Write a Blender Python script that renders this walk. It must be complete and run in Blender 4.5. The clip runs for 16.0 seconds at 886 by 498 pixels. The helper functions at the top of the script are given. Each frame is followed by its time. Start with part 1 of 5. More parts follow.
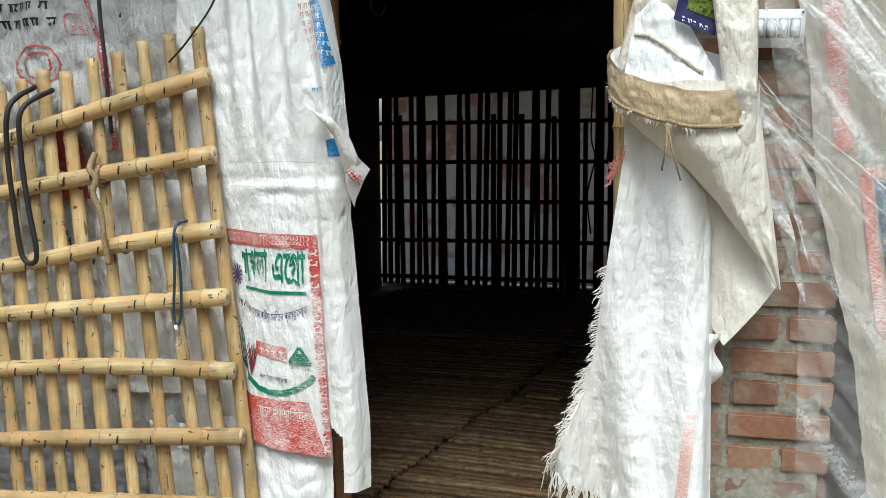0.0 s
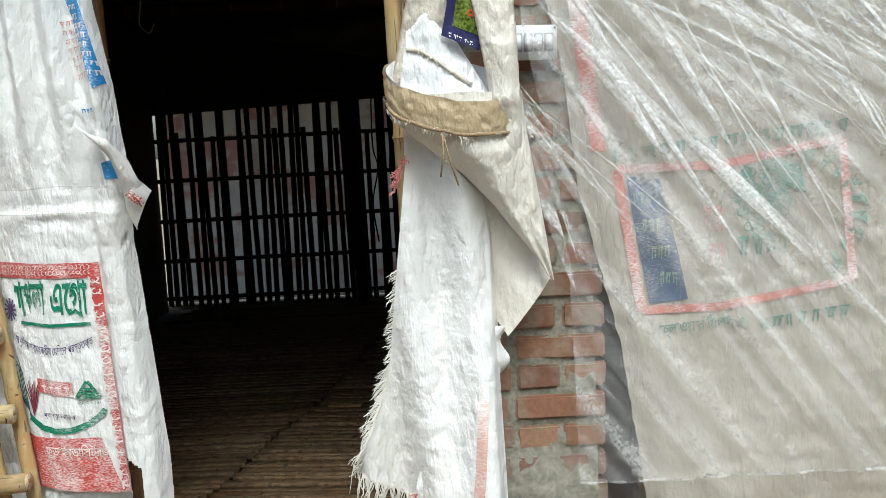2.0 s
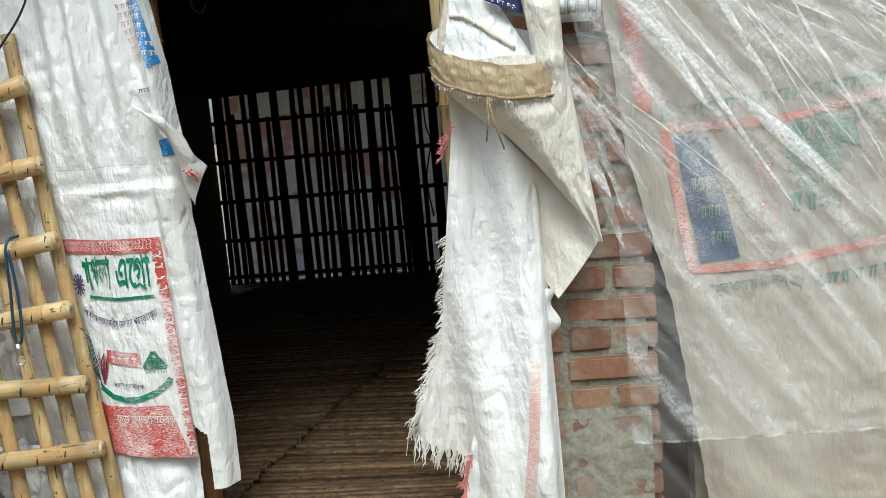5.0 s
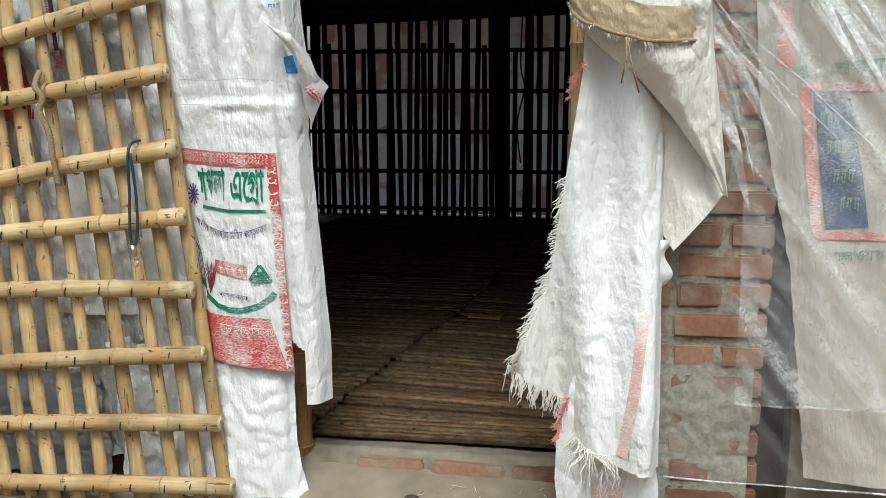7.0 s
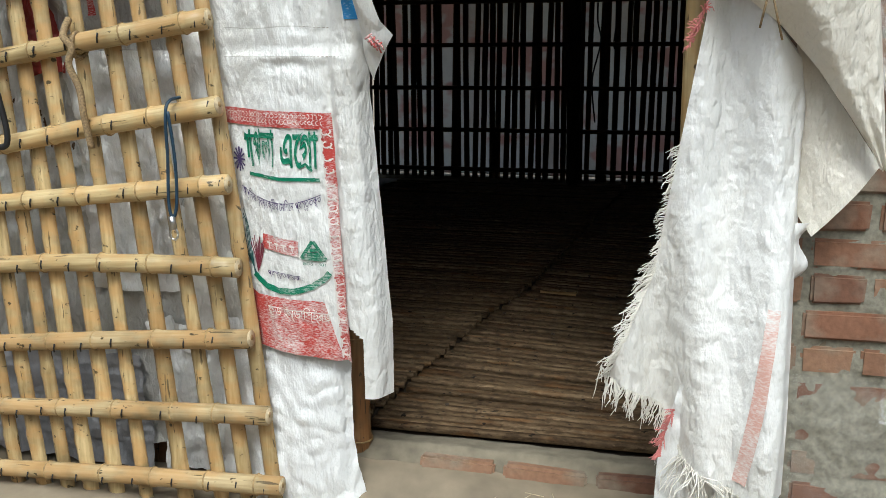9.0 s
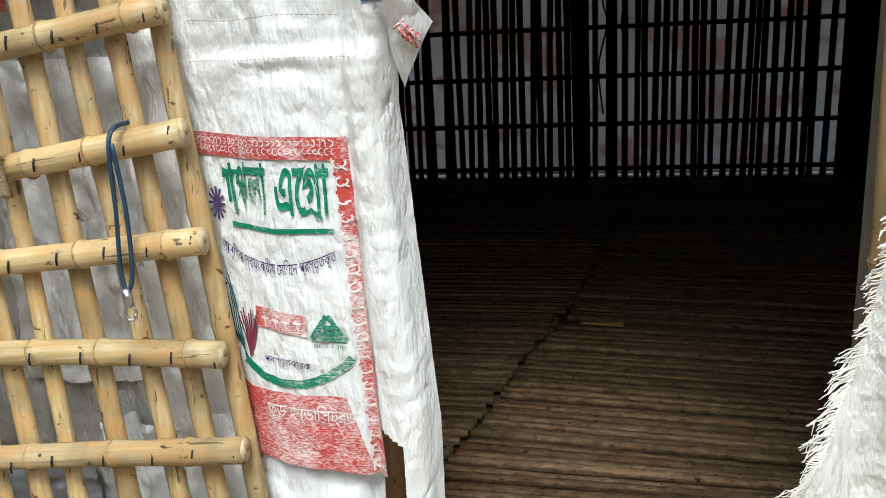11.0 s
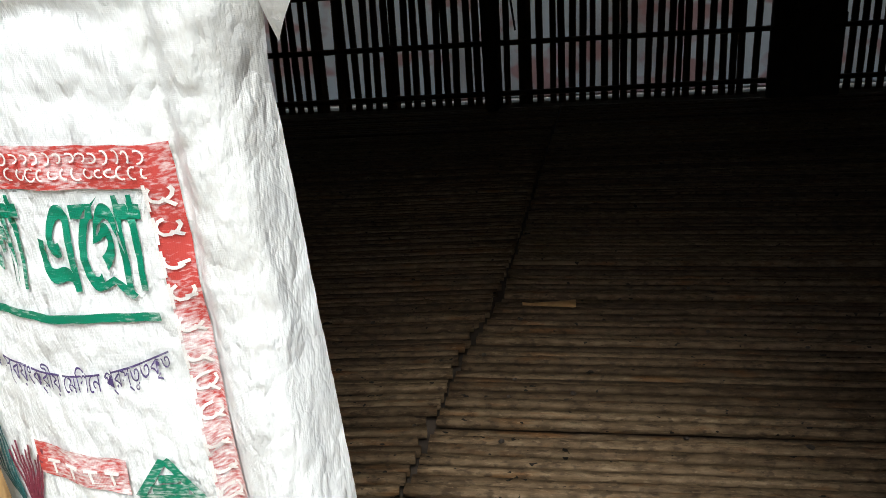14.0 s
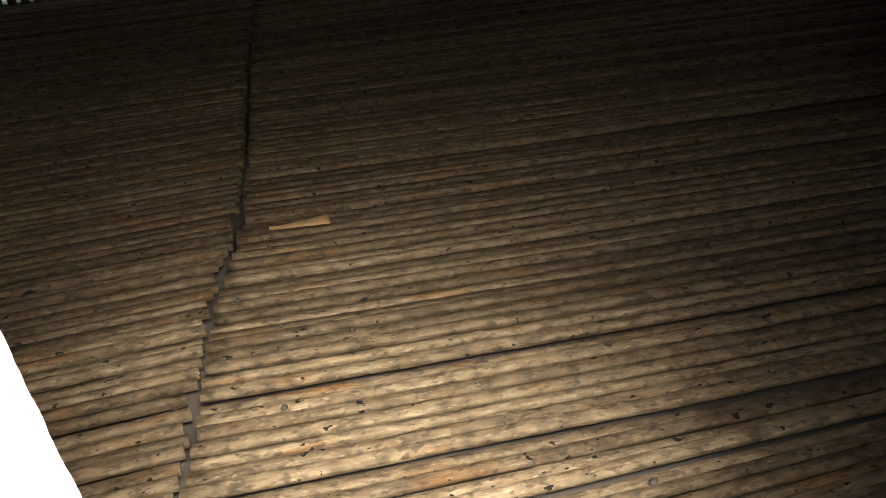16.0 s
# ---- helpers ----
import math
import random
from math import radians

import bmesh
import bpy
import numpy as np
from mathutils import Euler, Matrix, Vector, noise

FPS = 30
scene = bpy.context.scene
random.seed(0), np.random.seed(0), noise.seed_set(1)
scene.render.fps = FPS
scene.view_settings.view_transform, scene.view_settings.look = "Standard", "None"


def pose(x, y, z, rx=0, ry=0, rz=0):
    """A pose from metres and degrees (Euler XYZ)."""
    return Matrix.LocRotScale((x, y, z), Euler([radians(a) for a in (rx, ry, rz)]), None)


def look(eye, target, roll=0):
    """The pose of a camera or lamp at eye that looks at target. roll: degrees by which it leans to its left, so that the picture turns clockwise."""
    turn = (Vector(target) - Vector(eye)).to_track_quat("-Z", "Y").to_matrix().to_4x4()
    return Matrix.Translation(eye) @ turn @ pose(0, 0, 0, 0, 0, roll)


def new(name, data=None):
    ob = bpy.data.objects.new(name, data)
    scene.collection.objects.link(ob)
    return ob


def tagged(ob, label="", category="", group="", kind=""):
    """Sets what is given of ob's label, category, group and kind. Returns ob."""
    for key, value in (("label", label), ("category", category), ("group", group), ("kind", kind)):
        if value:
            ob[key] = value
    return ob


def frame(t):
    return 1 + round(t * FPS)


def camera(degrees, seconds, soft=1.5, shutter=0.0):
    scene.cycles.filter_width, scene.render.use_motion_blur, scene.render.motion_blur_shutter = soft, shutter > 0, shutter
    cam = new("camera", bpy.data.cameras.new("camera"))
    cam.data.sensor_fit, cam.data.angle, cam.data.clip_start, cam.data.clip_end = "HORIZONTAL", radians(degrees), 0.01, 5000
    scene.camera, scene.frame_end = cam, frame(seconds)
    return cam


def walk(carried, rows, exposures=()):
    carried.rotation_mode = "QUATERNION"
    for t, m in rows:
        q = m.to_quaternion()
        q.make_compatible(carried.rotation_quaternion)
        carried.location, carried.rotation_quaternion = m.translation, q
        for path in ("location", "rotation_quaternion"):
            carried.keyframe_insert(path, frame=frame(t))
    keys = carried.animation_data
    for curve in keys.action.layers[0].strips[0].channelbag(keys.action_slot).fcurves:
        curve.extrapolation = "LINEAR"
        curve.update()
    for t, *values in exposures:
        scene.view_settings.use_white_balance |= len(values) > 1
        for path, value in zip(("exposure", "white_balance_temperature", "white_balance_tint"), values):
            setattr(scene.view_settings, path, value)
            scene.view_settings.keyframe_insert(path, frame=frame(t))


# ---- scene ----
cam = camera(54.5, 16.0, soft=0.8)
PATH = [
    (0, (0.503, -2.026, 1.483), (0.025, -0.101, 1.226), -0.3),
    (0.5, (0.529, -2.016, 1.495), (0.036, -0.097, 1.219), -1.2),
    (1, (0.521, -2.037, 1.476), (0.232, -0.07, 1.263), -2.9),
    (1.5, (0.514, -2.053, 1.481), (0.412, -0.066, 1.278), -3.5),
    (2, (0.506, -2.083, 1.488), (0.51, -0.099, 1.243), -2.7),
    (2.5, (0.506, -2.088, 1.487), (0.538, -0.106, 1.22), -2.7),
    (3, (0.502, -2.108, 1.488), (0.543, -0.126, 1.221), -3.1),
    (3.2, (0.5, -2.112, 1.49), (0.545, -0.131, 1.219), -3.2),
    (5.3, (0.527, -2.111, 1.46), (0.344, -0.142, 1.16), -4.4),
    (5.5, (0.518, -2.108, 1.459), (0.303, -0.144, 1.149), -4.0),
    (6, (0.479, -2.092, 1.453), (0.219, -0.138, 1.119), -3.2),
    (6.5, (0.445, -2.103, 1.448), (0.161, -0.155, 1.094), -1.6),
    (7, (0.409, -2.121, 1.437), (0.122, -0.183, 1.035), -0.1),
    (7.5, (0.374, -2.128, 1.423), (0.084, -0.195, 0.999), 0.2),
    (8, (0.373, -2.05, 1.408), (0.053, -0.129, 0.953), 0.3),
    (8.5, (0.358, -1.912, 1.42), (-0.013, -0.004, 0.947), -0.0),
    (9, (0.314, -1.801, 1.416), (-0.107, 0.089, 0.918), -0.2),
    (9.2, (0.279, -1.744, 1.409), (-0.149, 0.146, 0.914), 0.0),
    (11.3, (-0.001, -1.16, 1.405), (-0.341, 0.74, 0.884), -3.3),
    (11.5, (-0.021, -1.118, 1.404), (-0.321, 0.792, 0.892), -3.2),
    (12, (-0.102, -0.996, 1.411), (-0.277, 0.941, 0.946), -3.2),
    (12.5, (-0.149, -0.898, 1.412), (-0.242, 1.041, 0.934), -3.3),
    (13, (-0.142, -0.783, 1.399), (-0.228, 1.142, 0.862), -3.5),
    (13.5, (-0.112, -0.638, 1.396), (-0.25, 1.256, 0.768), -4.1),
    (14, (-0.116, -0.551, 1.388), (-0.242, 1.31, 0.666), -3.4),
    (14.5, (-0.173, -0.478, 1.385), (-0.088, 1.381, 0.653), -2.0),
    (15, (-0.23, -0.41, 1.404), (0.104, 1.419, 0.667), -2.0),
    (15.5, (-0.217, -0.354, 1.384), (0.232, 1.401, 0.545), -2.8),
    (16, (-0.182, -0.217, 1.369), (0.313, 1.424, 0.351), -2.9),
]
walk(cam, [(t, look(eye, target, roll)) for t, eye, target, roll in PATH],
     [(0, 0.24, 6000, 1), (9, 0.12, 6050, 2), (11.5, 0.42, 6000, 3), (12.5, 0.5, 5900, 3), (14.5, 0.72, 6100, 3), (15.2, 1.1, 6200, 6), (15.6, 1.35, 6300, 6), (16, 2.75, 6200, 0)])
SKY, SUN = 0.22, 2.0

# ---- light ----
world = bpy.data.worlds.new("world")
scene.world = world
world.use_nodes = True
wn, wl = world.node_tree.nodes, world.node_tree.links
sky = wn.new("ShaderNodeTexSky")
sky.sky_type, sky.sun_disc = "NISHITA", False
sky.sun_elevation, sky.sun_rotation = radians(58), radians(176)
sky.dust_density, sky.air_density = 4.0, 1.0
haze = wn.new("ShaderNodeHueSaturation")
haze.inputs["Saturation"].default_value = 0.6
wl.new(sky.outputs[0], haze.inputs["Color"])
wl.new(haze.outputs[0], wn["Background"].inputs[0])
wn["Background"].inputs[1].default_value = SKY
sun = new("sun", bpy.data.lights.new("sun", "SUN"))
sun.data.energy, sun.data.angle, sun.data.color = SUN, radians(25), (1.0, 0.98, 0.95)
sun.matrix_world = look((0.25, -3.6, 6.0), (0, 0, 0))


# ---- materials ----
def nodes_of(name, rough=0.6):
    m = bpy.data.materials.new(name)
    m.use_nodes = True
    n, l = m.node_tree.nodes, m.node_tree.links
    b = n["Principled BSDF"]
    b.inputs["Roughness"].default_value = rough
    return m, n, l, b


def noise_node(n, l, scale, detail=4.0, stretch=(1, 1, 1), rand=0.0):
    co = n.new("ShaderNodeTexCoord")
    mp = n.new("ShaderNodeMapping")
    mp.inputs["Scale"].default_value = stretch
    l.new(co.outputs["Object"], mp.inputs[0])
    if rand:
        info = n.new("ShaderNodeObjectInfo")
        mul = n.new("ShaderNodeMath")
        mul.operation = "MULTIPLY"
        mul.inputs[1].default_value = rand
        l.new(info.outputs["Random"], mul.inputs[0])
        l.new(mul.outputs[0], mp.inputs["Location"])
    t = n.new("ShaderNodeTexNoise")
    t.inputs["Scale"].default_value, t.inputs["Detail"].default_value = scale, detail
    l.new(mp.outputs[0], t.inputs["Vector"])
    return t


def ramp(n, l, source, stops):
    r = n.new("ShaderNodeValToRGB")
    while len(r.color_ramp.elements) < len(stops):
        r.color_ramp.elements.new(0.5)
    for e, (p, c) in zip(r.color_ramp.elements, stops):
        e.position, e.color = p, (*c, 1)
    l.new(source, r.inputs[0])
    return r


def mix(n, l, fac, a, b, kind="MIX"):
    x = n.new("ShaderNodeMixRGB")
    x.blend_type = kind
    for i, v in ((0, fac), (1, a), (2, b)):
        if isinstance(v, (int, float)):
            x.inputs[i].default_value = v
        elif isinstance(v, tuple):
            x.inputs[i].default_value = (*v, 1)
        else:
            l.new(v, x.inputs[i])
    return x.outputs[0]


def bump(n, l, b, heights, before=None):
    last = None
    for src, strength, dist in heights:
        k = n.new("ShaderNodeBump")
        k.inputs["Strength"].default_value, k.inputs["Distance"].default_value = strength, dist
        l.new(src, k.inputs["Height"])
        if last:
            l.new(last, k.inputs["Normal"])
        last = k.outputs[0]
    l.new(last, b.inputs["Normal"])


def weave_height(n, l, period):
    """Crossed warp and weft tapes of woven plastic."""
    co = n.new("ShaderNodeTexCoord")
    outs = []
    for axis in ("X", "Z"):
        w = n.new("ShaderNodeTexWave")
        w.bands_direction = axis
        w.inputs["Scale"].default_value = 0.314 / period
        w.inputs["Distortion"].default_value = 0.6
        w.inputs["Detail"].default_value = 1.0
        l.new(co.outputs["Object"], w.inputs["Vector"])
        outs.append(w.outputs["Fac"])
    m = n.new("ShaderNodeMath")
    m.operation = "ADD"
    l.new(outs[0], m.inputs[0]), l.new(outs[1], m.inputs[1])
    return m.outputs[0]


def fold_lines(n, l, scale, stretch):
    """Thin sharp crease lines: the distance of a noise from its middle."""
    t = noise_node(n, l, scale, 3, stretch)
    shift, size = n.new("ShaderNodeMath"), n.new("ShaderNodeMath")
    shift.operation, size.operation = "SUBTRACT", "ABSOLUTE"
    shift.inputs[1].default_value = 0.5
    l.new(t.outputs[0], shift.inputs[0]), l.new(shift.outputs[0], size.inputs[0])
    return size.outputs[0]


def cloth(name, colour, dirt, amount=0.5, through_light=0.15, rough=0.42, relief=1.0, tint=None):
    m, n, l, b = nodes_of(name, rough)
    big = noise_node(n, l, 2.2, 5, (1, 1, 0.6))
    fine = noise_node(n, l, 26, 6)
    crinkle = noise_node(n, l, 38, 6, (1.1, 1, 0.9))
    stains = ramp(n, l, big.outputs[0], [(0.45, (0, 0, 0)), (0.75, (1, 1, 1))])
    spots = ramp(n, l, fine.outputs[0], [(0.62, (0, 0, 0)), (0.78, (1, 1, 1))])
    f = mix(n, l, 0.35, stains.outputs[0], spots.outputs[0], "ADD")
    f2 = mix(n, l, amount, (0, 0, 0), f)
    c = mix(n, l, f2, colour, dirt)
    if tint:
        patchy = noise_node(n, l, 2.6, 3, (1, 1, 1.6))
        c = mix(n, l, ramp(n, l, patchy.outputs[0], [(0.54, (0, 0, 0)), (0.60, (0.75, 0.75, 0.75))]).outputs[0], c, tint)
    l.new(c, b.inputs["Base Color"])
    vor = n.new("ShaderNodeTexVoronoi")
    vor.inputs["Scale"].default_value = 17
    vor.feature = "SMOOTH_F1"
    warp = noise_node(n, l, 5, 3)
    vm = n.new("ShaderNodeVectorMath")
    vm.operation = "ADD"
    co = n.new("ShaderNodeTexCoord")
    l.new(co.outputs["Object"], vm.inputs[0]), l.new(warp.outputs["Color"], vm.inputs[1])
    l.new(vm.outputs[0], vor.inputs["Vector"])
    sharp = n.new("ShaderNodeMath")
    sharp.operation = "ABSOLUTE"
    shift = n.new("ShaderNodeMath")
    shift.operation = "SUBTRACT"
    shift.inputs[1].default_value = 0.5
    creases = noise_node(n, l, 13, 5, (1.8, 1, 0.7))
    l.new(creases.outputs[0], shift.inputs[0]), l.new(shift.outputs[0], sharp.inputs[0])
    sharp2 = fold_lines(n, l, 34, (1.5, 1, 0.55))
    sharp3 = fold_lines(n, l, 60, (1.2, 1, 0.8))
    worn = ramp(n, l, sharp2, [(0.0, (0.75, 0.75, 0.75)), (0.028, (0, 0, 0))]).outputs[0]
    c = mix(n, l, mix(n, l, 1.0, worn, mix(n, l, 0.6, (0.12, 0.12, 0.12), stains.outputs[0]), "MULTIPLY"), c, dirt)
    l.new(c, b.inputs["Base Color"])
    bump(n, l, b, [(vor.outputs["Distance"], 0.25, 0.004 * relief), (sharp.outputs[0], 0.9, 0.014 * relief), (sharp2, 0.75, 0.007 * relief), (sharp3, 0.3, 0.003 * relief), (crinkle.outputs[0], 0.38, 0.005 * relief), (weave_height(n, l, 0.0016), 0.22, 0.0004)])
    tr = n.new("ShaderNodeBsdfTranslucent")
    l.new(c, tr.inputs[0])
    mx = n.new("ShaderNodeMixShader")
    mx.inputs[0].default_value = through_light
    l.new(b.outputs[0], mx.inputs[1]), l.new(tr.outputs[0], mx.inputs[2])
    l.new(mx.outputs[0], n["Material Output"].inputs[0])
    return m


def ink(name, colour, worn=0.45, base=(0.75, 0.74, 0.72)):
    """Print on woven plastic: the ink is rubbed off along the tapes."""
    m, n, l, b = nodes_of(name, 0.5)
    a = noise_node(n, l, 120, 4, (1, 1, 3))
    c = noise_node(n, l, 9, 5)
    f = mix(n, l, 0.5, a.outputs[0], c.outputs[0])
    r = ramp(n, l, f, [(max(0.0, worn - 0.1), (1, 1, 1)), (worn + 0.1, (0, 0, 0))])
    l.new(mix(n, l, r.outputs[0], colour, base), b.inputs["Base Color"])
    bump(n, l, b, [(c.outputs[0], 0.4, 0.006), (weave_height(n, l, 0.0016), 0.25, 0.0004)])
    return m


def bamboo_mat(name, dark, light, rough=0.45, along="X"):
    m, n, l, b = nodes_of(name, rough)
    st = {"X": (1.2, 30, 30), "Z": (30, 30, 1.2)}[along]
    g = noise_node(n, l, 4, 6, st, 40)
    blot = noise_node(n, l, 7, 5, (1, 1, 1), 40)
    spots = noise_node(n, l, 60, 3, (0.6, 1, 1), 40)
    b.inputs["Specular IOR Level"].default_value = 0.5 if rough < 0.5 else 0.18
    info = n.new("ShaderNodeObjectInfo")
    c = ramp(n, l, g.outputs[0], [(0.3, dark), (0.7, light)]).outputs[0]
    c = mix(n, l, ramp(n, l, blot.outputs[0], [(0.45, (0, 0, 0)), (0.7, (0.75, 0.75, 0.75))]).outputs[0], c, tuple(x * 0.45 for x in dark))
    patina = noise_node(n, l, 22, 6, (0.5, 1, 1), 40)
    c = mix(n, l, ramp(n, l, patina.outputs[0], [(0.42, (0, 0, 0)), (0.60, (0.6, 0.6, 0.6))]).outputs[0], c, (light[0] * 0.85, light[1] * 0.62, light[2] * 0.42))
    c = mix(n, l, ramp(n, l, spots.outputs[0], [(0.66, (0, 0, 0)), (0.72, (1, 1, 1))]).outputs[0], c, tuple(x * 0.2 for x in dark))
    tone = ramp(n, l, info.outputs["Random"], [(0, (0.72, 0.70, 0.68)), (1, (1.0, 1.0, 1.0))]).outputs[0]
    l.new(mix(n, l, 1.0, c, tone, "MULTIPLY"), b.inputs["Base Color"])
    cracks = noise_node(n, l, 5, 3, {"X": (1.5, 22, 22), "Z": (22, 22, 1.5)}[along], 25)
    c = mix(n, l, ramp(n, l, cracks.outputs[0], [(0.655, (0, 0, 0)), (0.675, (0.85, 0.85, 0.85))]).outputs[0], c, tuple(x * 0.22 for x in dark))
    l.new(mix(n, l, 1.0, c, tone, "MULTIPLY"), b.inputs["Base Color"])
    bump(n, l, b, [(g.outputs[0], 0.6, 0.0025), (blot.outputs[0], 0.3, 0.004), (patina.outputs[0], 0.5, 0.0025)])
    return m


def floor_slats():
    """Trodden split bamboo: grey-tan, blotched, with worn orange patches, pale scuffs and dark holes."""
    m, n, l, b = nodes_of("floor bamboo", 0.72)
    b.inputs["Specular IOR Level"].default_value = 0.12
    grain = noise_node(n, l, 6, 6, (3, 40, 40), 40)
    blot = noise_node(n, l, 30, 9, (0.8, 1.0, 1.0), 40)
    warm = noise_node(n, l, 7, 5, (1, 3, 3), 70)
    grime = noise_node(n, l, 75, 8, (0.6, 1, 1), 55)
    scuff = noise_node(n, l, 110, 6, (0.5, 1.2, 1.2), 80)
    holes = noise_node(n, l, 46, 2, (0.7, 1, 1), 90)
    info = n.new("ShaderNodeObjectInfo")
    c = ramp(n, l, blot.outputs[0], [(0.30, (0.10, 0.077, 0.053)), (0.5, (0.19, 0.152, 0.108)), (0.70, (0.28, 0.235, 0.175))]).outputs[0]
    c = mix(n, l, ramp(n, l, warm.outputs[0], [(0.56, (0, 0, 0)), (0.70, (0.7, 0.7, 0.7))]).outputs[0], c, (0.23, 0.125, 0.05))
    c = mix(n, l, ramp(n, l, scuff.outputs[0], [(0.58, (0, 0, 0)), (0.68, (0.6, 0.6, 0.6))]).outputs[0], c, (0.36, 0.31, 0.24))
    c = mix(n, l, ramp(n, l, grime.outputs[0], [(0.54, (0, 0, 0)), (0.66, (0.7, 0.7, 0.7))]).outputs[0], c, (0.05, 0.038, 0.027))
    c = mix(n, l, 0.45, c, grain.outputs[0], "OVERLAY")
    c = mix(n, l, ramp(n, l, holes.outputs[0], [(0.69, (0, 0, 0)), (0.71, (1, 1, 1))]).outputs[0], c, (0.010, 0.008, 0.006))
    tone = ramp(n, l, info.outputs["Random"], [(0, (0.34, 0.27, 0.205)), (1, (0.80, 0.66, 0.52))]).outputs[0]
    l.new(mix(n, l, 1.0, c, tone, "MULTIPLY"), b.inputs["Base Color"])
    bump(n, l, b, [(blot.outputs[0], 0.6, 0.006), (grime.outputs[0], 0.8, 0.005), (scuff.outputs[0], 0.5, 0.003), (grain.outputs[0], 0.5, 0.0015)])
    return m


def plain(name, colour, rough=0.5, metal=0.0, vary=0.25, scale=30, depth=0.002):
    m, n, l, b = nodes_of(name, rough)
    t = noise_node(n, l, scale, 5, (1, 1, 1), 10)
    l.new(ramp(n, l, t.outputs[0], [(0.3, tuple(x * (1 - vary) for x in colour)), (0.7, tuple(min(1, x * (1 + vary * 0.5)) for x in colour))]).outputs[0], b.inputs["Base Color"])
    b.inputs["Metallic"].default_value = metal
    bump(n, l, b, [(t.outputs[0], 0.4, depth)])
    return m


M_SACK = cloth("white woven sack", (0.85, 0.85, 0.83), (0.55, 0.50, 0.40), 0.6, relief=1.5)
# Sack white greyed to put the gate's shade into the colour, plus stains.
M_SACK_WALL = cloth("stained and shaded sack wall", (0.58, 0.58, 0.56), (0.30, 0.27, 0.22), 0.7, relief=2.2)
M_SACK_CLEAN = cloth("clean white sack", (0.83, 0.84, 0.84), (0.6, 0.57, 0.5), 0.35, relief=1.5)
M_CUFF = cloth("tan sack cuff", (0.50, 0.39, 0.24), (0.40, 0.30, 0.17), 0.25, 0.12, relief=1.5)
M_TARP = cloth("dusty tarpaulin", (0.52, 0.475, 0.40), (0.30, 0.25, 0.18), 0.6, 0.15, 0.55)
M_LINER = cloth("back wall sacking", (0.55, 0.54, 0.51), (0.34, 0.27, 0.23), 0.8, 0.44, tint=(0.42, 0.17, 0.14))
M_SACK_BAG = cloth("cream sack", (0.80, 0.76, 0.67), (0.44, 0.34, 0.21), 0.8, relief=1.8)
M_SACK_GREY = cloth("grey sack", (0.34, 0.35, 0.38), (0.16, 0.15, 0.14), 0.6, 0.1)
M_SACK_RED = cloth("red sack", (0.32, 0.04, 0.035), (0.2, 0.1, 0.08), 0.5, 0.1)
M_RED = ink("red ink", (0.44, 0.045, 0.035), 0.425)
M_REDSOFT = ink("faded red ink", (0.55, 0.20, 0.16), 0.45)
M_GREEN = ink("green ink", (0.0, 0.17, 0.09), 0.36)
M_BLUE = ink("blue ink", (0.03, 0.22, 0.50), 0.38)
M_VIOLET = ink("violet ink", (0.06, 0.035, 0.13), 0.36)
M_WHITEINK = ink("unprinted letters", (0.75, 0.70, 0.66), 0.3)
M_SLATE = ink("slate ink", (0.08, 0.12, 0.20), 0.40, (0.4, 0.38, 0.34))
M_GREYGREEN = ink("faded green ink", (0.12, 0.26, 0.2), 0.45, (0.5, 0.46, 0.38))
M_POLE = bamboo_mat("yellow bamboo", (0.46, 0.335, 0.15), (0.70, 0.57, 0.32), 0.42)
M_POLE_OLD = bamboo_mat("weathered bamboo", (0.34, 0.25, 0.125), (0.54, 0.43, 0.25), 0.55)
M_SLATV = bamboo_mat("split bamboo", (0.42, 0.30, 0.13), (0.69, 0.54, 0.29), 0.45, "Z")
M_NODE = plain("bamboo node", (0.36, 0.24, 0.10), 0.6, 0, 0.5, 80)
M_CUT = plain("bamboo cut end", (0.58, 0.47, 0.30), 0.8, 0, 0.4, 60)
M_FLOOR = floor_slats()
M_DARKB = bamboo_mat("dark bamboo", (0.07, 0.045, 0.025), (0.16, 0.10, 0.06), 0.6, "Z")
# Near-black wood; on the pier gap this colour stands in for shade.
M_DARKW = plain("dark wood and gap shade", (0.05, 0.035, 0.025), 0.8, 0, 0.5, 12)
M_EARTH = plain("packed earth", (0.245, 0.20, 0.14), 0.95, 0, 0.35, 7, 0.02)
M_MUD = plain("mud mortar", (0.205, 0.178, 0.13), 0.95, 0, 0.3, 22, 0.008)
M_MORTAR = plain("grey mortar", (0.25, 0.235, 0.185), 0.95, 0, 0.3, 95, 0.004)
M_SKYBLOCK = plain("sky-blocking wall", (0.16, 0.14, 0.10), 0.95, 0, 0.4, 3, 0.02)
M_ROPE = plain("jute rope", (0.30, 0.21, 0.11), 0.9, 0, 0.5, 200)
M_BLACK = plain("black cord", (0.012, 0.012, 0.014), 0.6, 0, 0.3, 150)
M_NAVY = plain("navy cord", (0.015, 0.045, 0.08), 0.5, 0, 0.3, 150)
M_METAL = plain("steel clasp", (0.6, 0.6, 0.6), 0.3, 1.0, 0.2, 60)
M_PLASTIC = plain("white plastic", (0.78, 0.79, 0.8), 0.35, 0, 0.08, 20, 0.0005)
M_CHROME = plain("grey switch bezel", (0.42, 0.44, 0.46), 0.3, 0.4, 0.1)
M_THREAD = plain("sack threads", (0.74, 0.71, 0.64), 0.6, 0, 0.15, 60)
M_PINKT = plain("red threads", (0.62, 0.22, 0.2), 0.6, 0, 0.2, 60)
